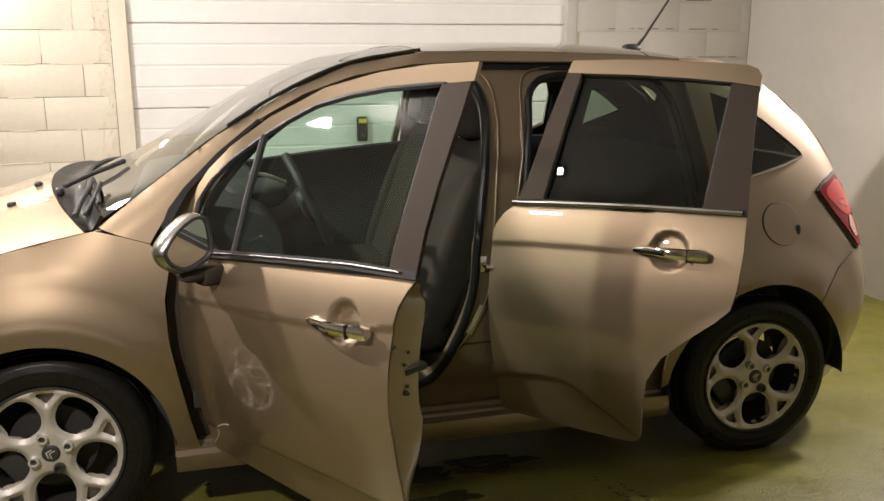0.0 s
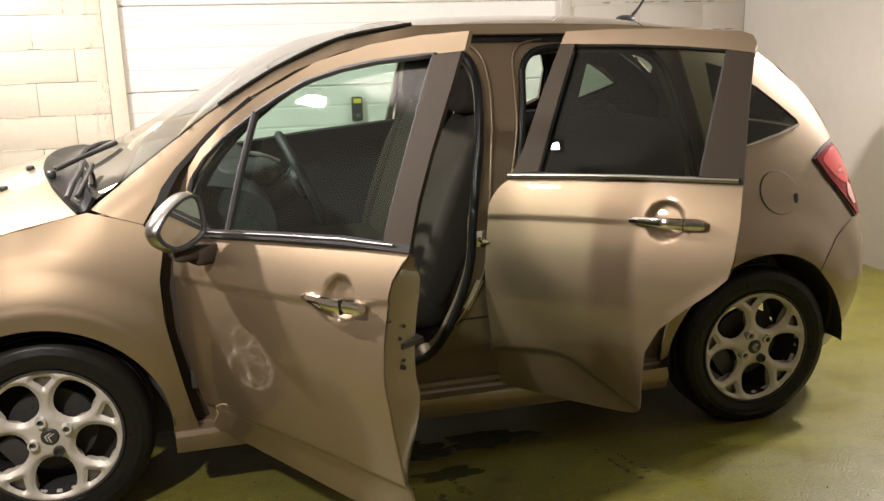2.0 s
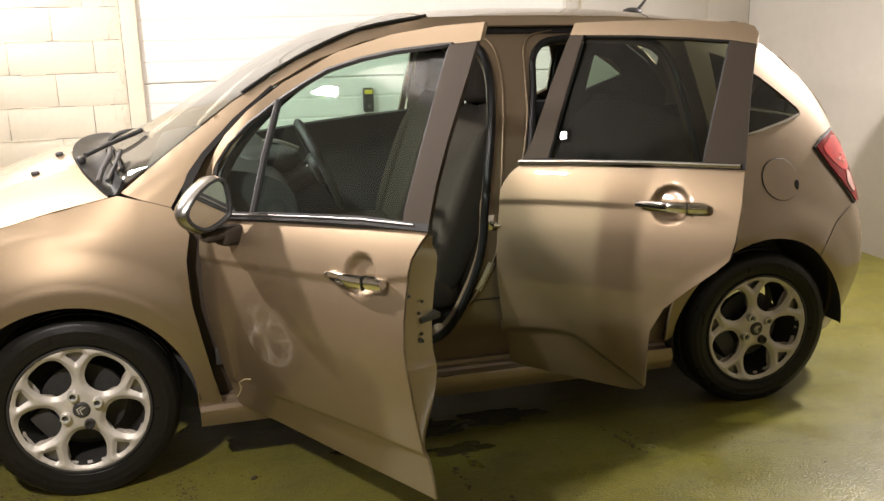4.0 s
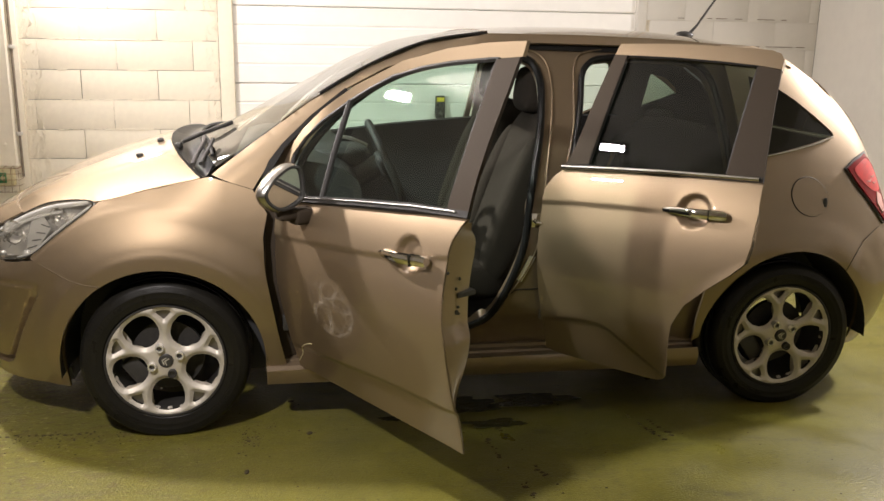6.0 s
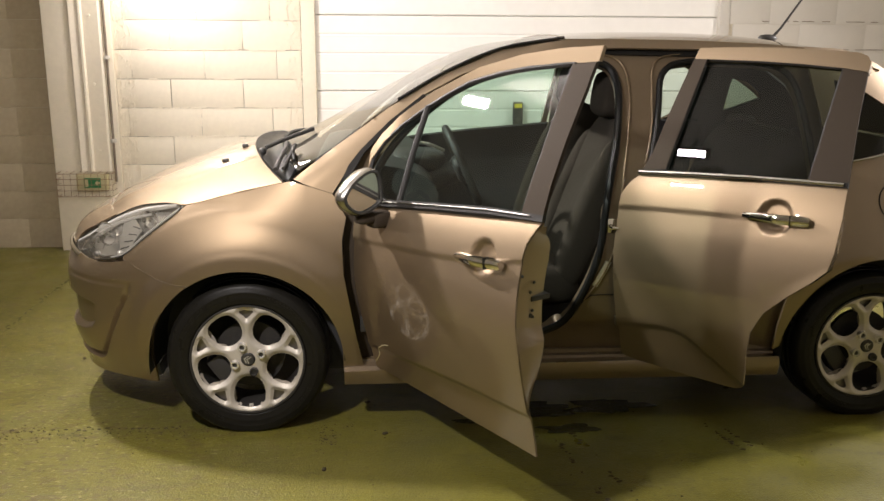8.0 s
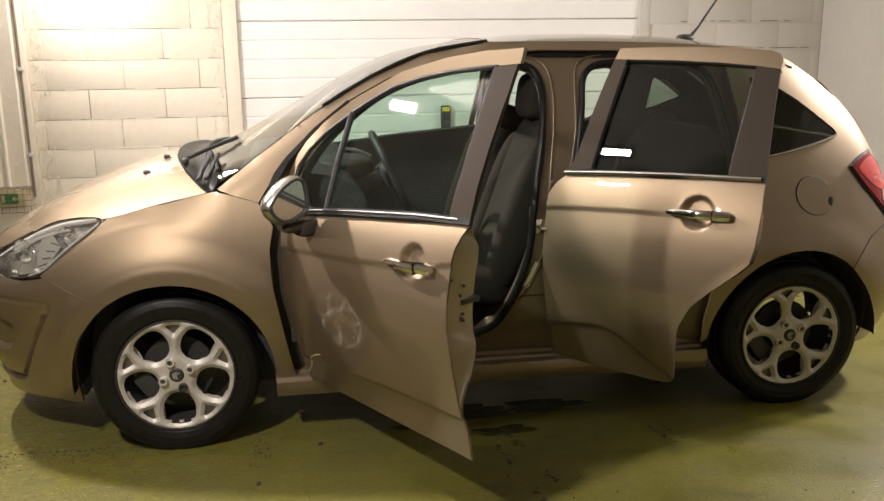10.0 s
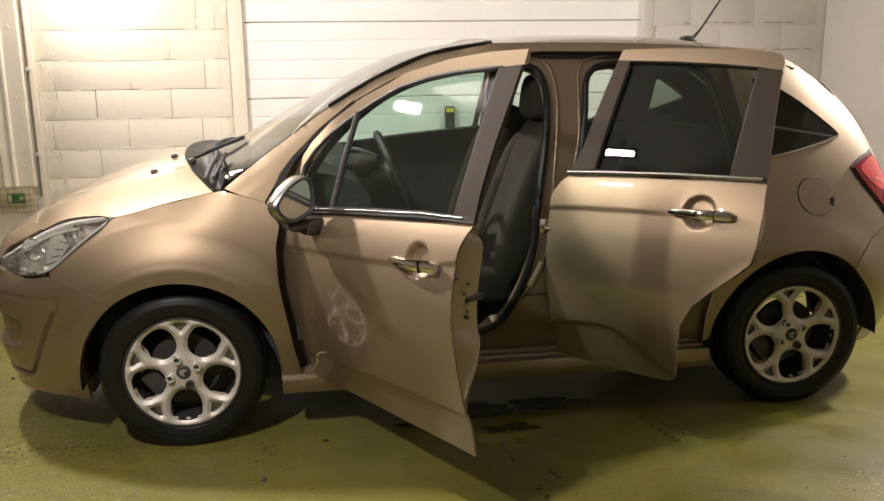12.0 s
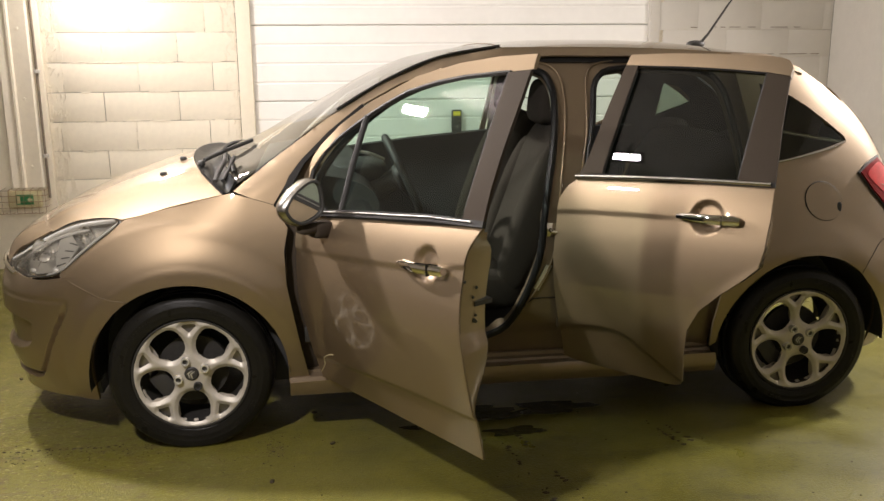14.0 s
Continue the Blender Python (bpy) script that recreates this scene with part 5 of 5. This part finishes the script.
# inner shells: painted edge and dark trim
def rim_band(poly, a0, a1, inset_by):
    """The folded edge of a door, from the skin to the trim."""
    lp, lq = dense(poly, 0.02), dense(shrunk(poly, inset_by), 0.02)
    lq = [min(lq, key=lambda q: math.dist(p, q)) for p in lp]
    n = len(lp)
    def deep(z):
        return a0 + (a1 - a0) * ease((z - 0.33) / 0.30) * (1 - 0.75 * ease((z - 0.885) / 0.10))
    v = [flank(a0)(*p) for p in lp] + [flank((a0 + deep(p[1])) / 2)(*((p[0] * 0.7 + q[0] * 0.3), (p[1] * 0.7 + q[1] * 0.3))) for p, q in zip(lp, lq)] + [flank(deep(p[1]))(*q) for p, q in zip(lp, lq)]
    f = []
    for k in range(2):
        for i in range(n):
            j = (i + 1) % n
            f.append((k * n + j, k * n + i, (k + 1) * n + i, (k + 1) * n + j))
    return v, f


for skin, door in ((SKIN_F, door_f), (SKIN_R, door_r)):
    part("edge_panel", rim_band(skin, 0.007, 0.125, 0.022), PAINT, door)
    part("inner_trim", shell(flipped(patch(shrunk(skin, 0.024), lambda x, z: (x, side(x, z) + 0.010 + 0.118 * ease((z - 0.33) / 0.30) * (1 - 0.75 * ease((z - 0.885) / 0.10)), z), step=0.03)), 0.004), CABIN, door)
part("latch", join(prism([(1.365, 0.742), (1.405, 0.742), (1.405, 0.756), (1.365, 0.760)], 0.06, 0.13), turned(lathe([(0.0001, -0.002), (0.007, -0.002), (0.007, 0.002)], 14), pose(1.405, 0.055, 0.70, 0, 0, 90))), BLACK, door_f)
for z, y in ((0.825, 0.018), (0.80, 0.066), (0.772, 0.052), (0.715, 0.062), (0.695, 0.064)):
    part("screw", turned(lathe([(0.0001, -0.002), (0.004, -0.0015), (0.005, 0.001)], 14), pose(1.409 - 0.25 * y * 0.2, y, z, 0, 0, 90)), BLACK, door_f)

part("paint_scrape", tube([flank(-0.001)(*p) for p in flowing([(0.656, 0.395), (0.614, 0.381), (0.565, 0.350), (0.557, 0.325), (0.52, 0.285)], 5)], 0.0022, 6), SIGN_WHITE, door_f, "pale scrape in the paint")
# window frames
ARC_OUT = [(0.452, 0.93), (0.446, 1.044), (0.463, 1.10), (0.490, 1.148), (0.571, 1.221), (0.727, 1.314), (0.931, 1.402), (1.132, 1.447), (1.298, 1.467), (1.452, 1.475)]
ARC_IN = [(1.440, 1.431), (1.352, 1.423), (1.157, 1.405), (1.03, 1.385), (0.897, 1.352), (0.80, 1.309), (0.708, 1.260), (0.588, 1.185), (0.520, 1.125), (0.482, 1.06), (0.478, 0.94)]
ARC_MID = [(0.45, 1.02), (0.53, 1.165), (0.65, 1.247), (0.76, 1.308), (0.914, 1.377), (1.145, 1.426), (1.325, 1.445), (1.45, 1.453)]


def frame_face(x, z):
    """The window frame stands steeper than the pane below it."""
    zc = curve(max(0.45, min(1.45, x)), ARC_MID)
    k = ease((x - 0.5) / 0.15)
    return x, side(x, z) * (1 - k) + (side(x, zc) + 0.08 * (z - zc)) * k, z


part("window_frame", shell(patch(ARC_OUT + ARC_IN, frame_face, step=0.016), 0.014), PAINT, door_f)
POST_F = [(1.352, 1.421), (1.441, 1.430), (1.443, 1.356), (1.436, 1.201), (1.438, 1.094), (1.447, 1.000), (1.357, 0.992), (1.356, 1.10), (1.354, 1.274)]
part("rear_post", shell(patch(POST_F, flank(0.0), step=0.02), 0.012), TAUPE, door_f, "matt taupe film on the window post")
WIN_F = [(0.480, 0.93), (0.484, 1.06), (0.522, 1.125), (0.588, 1.184), (0.708, 1.259), (0.80, 1.307), (0.897, 1.350), (1.03, 1.383), (1.157, 1.403), (1.35, 1.421), (1.353, 1.274), (1.355, 1.10), (1.356, 0.985), (1.214, 0.97), (0.931, 0.945), (0.656, 0.915)]


def pane(add, lean=0.455):
    """A side window: one even, slightly barrelled sheet."""
    def at(x, z):
        w = z - 0.93
        return x, side(x, z) - inset(z) + 0.012 + 0.03 * (0.455 - lean) / 0.055 + lean * w + 0.08 * w * w + add, z
    return at


part("window_glass", patch(WIN_F, pane(0.020), step=0.025), WINDOW, door_f, "clear green-tinted side window")
part("window_seal", loop_tube(WIN_F, 0.010, 0.008, 6), RUBBER, door_f)
part("division_bar", tube([flank(0.004)(*p) for p in ((0.713, 1.262), (0.722, 1.10), (0.732, 0.937))], 0.011, 8), RUBBER, door_f)
BELT_F = [(0.555, 0.903), (0.656, 0.916), (0.931, 0.947), (1.214, 0.975), (1.452, 0.990), (1.450, 1.008), (1.214, 0.997), (0.931, 0.969), (0.656, 0.938), (0.555, 0.925)]
part("belt_rubber", shell(patch(BELT_F, flank(-0.004), step=0.02), 0.014), RUBBER, door_f)
part("belt_chrome", tube([flank(-0.007)(*p) for p in ((0.56, 0.917), (0.656, 0.930), (0.931, 0.961), (1.214, 0.989), (1.40, 1.000))], 0.0026, 8), STEEL, door_f, "thin metal strip below the window")

POST_RF = [(1.523, 1.021), (1.548, 1.085), (1.576, 1.249), (1.612, 1.424), (1.663, 1.425), (1.640, 1.25), (1.616, 1.032)]
part("front_post", shell(patch(POST_RF, flank(0.0), step=0.016), 0.012), TAUPE, door_r, "matt taupe film on the window post")
BAND_R = [(1.613, 1.425), (1.621, 1.464), (1.78, 1.468), (1.934, 1.467), (2.115, 1.460), (2.18, 1.455), (2.212, 1.444), (2.227, 1.424), (2.226, 1.393), (2.148, 1.404), (2.02, 1.414), (1.85, 1.422)]
part("window_frame", shell(patch(BAND_R, flank(0.0), step=0.016), 0.03), PAINT, door_r)
POST_RR = [(2.148, 1.402), (2.226, 1.391), (2.233, 1.252), (2.251, 1.050), (2.128, 1.046), (2.137, 1.20)]
part("rear_post", shell(patch(POST_RR, flank(0.0), step=0.02), 0.012), TAUPE, door_r, "matt taupe film on the window post")
WIN_R = [(1.616, 1.024), (1.641, 1.25), (1.663, 1.423), (1.85, 1.420), (2.02, 1.412), (2.146, 1.401), (2.135, 1.20), (2.127, 1.04), (1.936, 1.033)]
part("window_glass", patch(WIN_R, pane(0.004, 0.405), step=0.025), PRIVACY, door_r, "dark privacy glass")
part("window_seal", loop_tube(WIN_R, 0.008, 0.006, 6), RUBBER, door_r)
BELT_R = [(1.512, 1.006), (1.724, 1.017), (1.936, 1.027), (2.252, 1.034), (2.252, 1.050), (1.936, 1.044), (1.724, 1.034), (1.512, 1.022)]
part("belt_rubber", shell(patch(BELT_R, flank(-0.003), step=0.02), 0.014), RUBBER, door_r)
part("belt_chrome", tube([flank(-0.007)(*p) for p in ((1.515, 1.014), (1.724, 1.026), (1.936, 1.036), (2.24, 1.043))], 0.0075, 8), SATIN_CHROME, door_r, "polished chrome strip below the window")


def handle(door, cx, cz, tilt):
    m = pose(cx, side(cx, cz) - 0.022, cz) @ pose(0, 0, 0, 0, -tilt, 0)
    bar = []
    n = 20
    v, f = [], []
    for i in range(n + 1):
        t = i / n
        x = -0.112 + 0.224 * t
        h = curve(t, [(0, 0.009), (0.08, 0.013), (0.35, 0.0165), (0.7, 0.0175), (0.95, 0.0175), (1, 0.013)])
        d = curve(t, [(0, 0.010), (0.15, 0.002), (0.45, -0.008), (0.7, -0.004), (0.75, 0.0), (1, 0.006)])
        for k in range(10):
            a = 2 * math.pi * k / 10
            v.append(tuple(m @ Vector((x, d + 0.012 * math.sin(a), h * math.copysign(abs(math.cos(a)) ** 0.7, math.cos(a))))))
    for i in range(n):
        for k in range(10):
            j = (k + 1) % 10
            f.append((i * 10 + k, i * 10 + j, (i + 1) * 10 + j, (i + 1) * 10 + k))
    f += [tuple(reversed(range(10))), tuple(range(len(v) - 10, len(v)))]
    part("door_handle", (v, f), CHROME, door, "polished chrome door handle")
    part("handle_joint", turned(block(0.052, 0.055, -0.016, 0.006, -0.0185, 0.0185), m), GLOSS_BLACK, door)
    for x in (-0.095, 0.085):
        part("handle_foot", turned(lump((x, 0.018, 0), (0.018, 0.016, 0.011), 0.6, 0.6, nu=16, nv=8), m), CHROME, door)


handle(door_f, 1.233, 0.842, 3.5)
handle(door_r, 2.055, 0.916, 1.0)

# door mirror
GLASS = rounded([(0.046, 1.041), (0.035, 0.991), (0.037, 0.937), (0.112, 0.905), (0.161, 0.933), (0.177, 0.969), (0.135, 1.017), (0.081, 1.049)], 2)  # outward, up


def mirror_ring(x, k, lift=0.0):
    co = sum(p[0] for p in GLASS) / len(GLASS)
    cz = sum(p[1] for p in GLASS) / len(GLASS)
    return [(x, 0.02 - (co + (o - co) * k) - lift, cz + (z - cz) * k) for o, z in GLASS]


def mirror_shell():
    rings = [mirror_ring(0.690, 1.02), mirror_ring(0.696, 1.10, 0.004), mirror_ring(0.688, 1.19, 0.008), mirror_ring(0.665, 1.22, 0.010), mirror_ring(0.640, 1.12, 0.008), mirror_ring(0.618, 0.88, 0.004), mirror_ring(0.604, 0.5), mirror_ring(0.600, 0.1)]
    n = len(GLASS)
    v = [p for r in rings for p in r]
    f = [(k * n + i, k * n + (i + 1) % n, (k + 1) * n + (i + 1) % n, (k + 1) * n + i) for k in range(len(rings) - 1) for i in range(n)]
    f.append(tuple(range(len(v) - n, len(v))))
    bm = bmesh.new()
    vs = [bm.verts.new(p) for p in v]
    for q in f:
        bm.faces.new([vs[i] for i in q])
    bmesh.ops.recalc_face_normals(bm, faces=bm.faces)
    bm.verts.index_update()
    out = [tuple(w.co) for w in bm.verts], [tuple(w.index for w in q.verts) for q in bm.faces]
    bm.free()
    return out


part("mirror_housing", mirror_shell(), SATIN_CHROME, door_f, "chromed door mirror housing", 50)
part("mirror_glass", (mirror_ring(0.686, 1.04), [tuple(reversed(range(len(GLASS))))]), MIRROR, door_f, "silvered mirror glass")
part("mirror_rim", tube(mirror_ring(0.692, 1.05) + [mirror_ring(0.692, 1.05)[0]], 0.006, 6), BLACK, door_f)
part("mirror_arm", join(lump((0.655, 0.0, 0.872), (0.038, 0.045, 0.03), 0.5, 0.5, nu=18, nv=10), lump((0.66, -0.05, 0.882), (0.028, 0.05, 0.02), 0.6, 0.6, nu=18, nv=10)), TAUPE, door_f)
part("mirror_sail", shell(patch([(0.484, 0.93), (0.485, 1.02), (0.60, 0.955), (0.66, 0.925), (0.656, 0.916)], flank(0.002), step=0.03), 0.012), BLACK, door_f)

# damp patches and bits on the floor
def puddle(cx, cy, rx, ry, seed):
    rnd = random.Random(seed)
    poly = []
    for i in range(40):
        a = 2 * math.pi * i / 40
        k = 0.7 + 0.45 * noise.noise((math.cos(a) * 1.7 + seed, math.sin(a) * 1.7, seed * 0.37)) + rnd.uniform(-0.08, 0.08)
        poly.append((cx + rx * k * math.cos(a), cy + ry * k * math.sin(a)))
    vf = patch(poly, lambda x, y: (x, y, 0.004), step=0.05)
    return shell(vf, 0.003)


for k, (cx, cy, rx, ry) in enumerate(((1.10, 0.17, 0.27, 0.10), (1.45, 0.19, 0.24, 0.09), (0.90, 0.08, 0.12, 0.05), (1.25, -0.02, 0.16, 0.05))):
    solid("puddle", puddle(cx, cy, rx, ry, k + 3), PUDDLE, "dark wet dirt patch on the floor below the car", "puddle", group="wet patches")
for k, (cx, cy) in enumerate(((0.449, 0.291), (0.52, -0.02), (0.30, -0.30), (-0.90, 0.9))):
    solid("debris", turned(lump((0, 0, 0), (0.013, 0.008, 0.004), 0.7, 0.7, nu=10, nv=6), pose(cx, cy, 0.004, 0, 0, 40 * k)), DIRT, "small dark crumb of dirt on the floor", "debris", group="floor crumbs")


def flakes(spots, seed, size):
    """Many thin flat crumbs of dirt lying on the floor."""
    rnd = random.Random(seed)
    many = []
    for x, y in spots:
        r = size * rnd.uniform(0.4, 1.5)
        n = 7
        ring = [(x + r * rnd.uniform(0.5, 1.2) * math.cos(2 * math.pi * i / n) * 1.6, y + r * rnd.uniform(0.5, 1.2) * math.sin(2 * math.pi * i / n)) for i in range(n)]
        top = rnd.uniform(0.0015, 0.003)
        v = [(a, b, 0.0) for a, b in ring] + [(x + (a - x) * 0.7, y + (b - y) * 0.7, top) for a, b in ring]
        f = [(i, (i + 1) % n, n + (i + 1) % n, n + i) for i in range(n)] + [tuple(range(n, 2 * n))]
        many.append((v, f))
    return join(*many)


rnd = random.Random(11)
spots = []
for i in range(46):
    spots.append((-1.45 + rnd.gauss(0, 0.008), 1.2 + 1.2 * i / 46))
for i in range(28):
    spots.append((-0.98 + 0.72 * i / 28, 0.09 + rnd.gauss(0, 0.008)))
for x0, y0, x1, y1, n in ((1.16, -0.05, 1.25, -0.60, 26), (1.24, -0.05, 1.36, -0.60, 18), (1.77, 0.10, 1.85, -0.24, 16), (1.86, -0.06, 1.92, -0.30, 8)):
    for i in range(n):
        k = rnd.random()
        spots.append((x0 + (x1 - x0) * k + rnd.gauss(0, 0.006), y0 + (y1 - y0) * k))
solid("joint_dirt", flakes(spots, 12, 0.0055), DIRT, "dashed lines of dirt along joints in the floor", "dirt", "stuff")
spots = [(rnd.uniform(-1.6, 0.9), rnd.uniform(-1.3, 2.4)) for i in range(170)] + [(rnd.uniform(0.9, 4.2), rnd.uniform(-1.0, 1.0)) for i in range(120)] + [(rnd.gauss(0.2, 0.25), rnd.gauss(0.0, 0.15)) for i in range(40)]
for i in range(220):
    spots.append((-1.3 + 1.25 * rnd.random(), 0.05 + rnd.gauss(0, 0.05)))
for i in range(120):
    spots.append((rnd.gauss(-1.15, 0.25), rnd.gauss(-0.5, 0.22)))
for i in range(60):
    spots.append((0.30 + rnd.gauss(0, 0.04), -0.02 + rnd.gauss(0, 0.05)))
solid("floor_grit", flakes(spots, 13, 0.0024), DIRT, "fine grit scattered over the floor", "grit", "stuff")
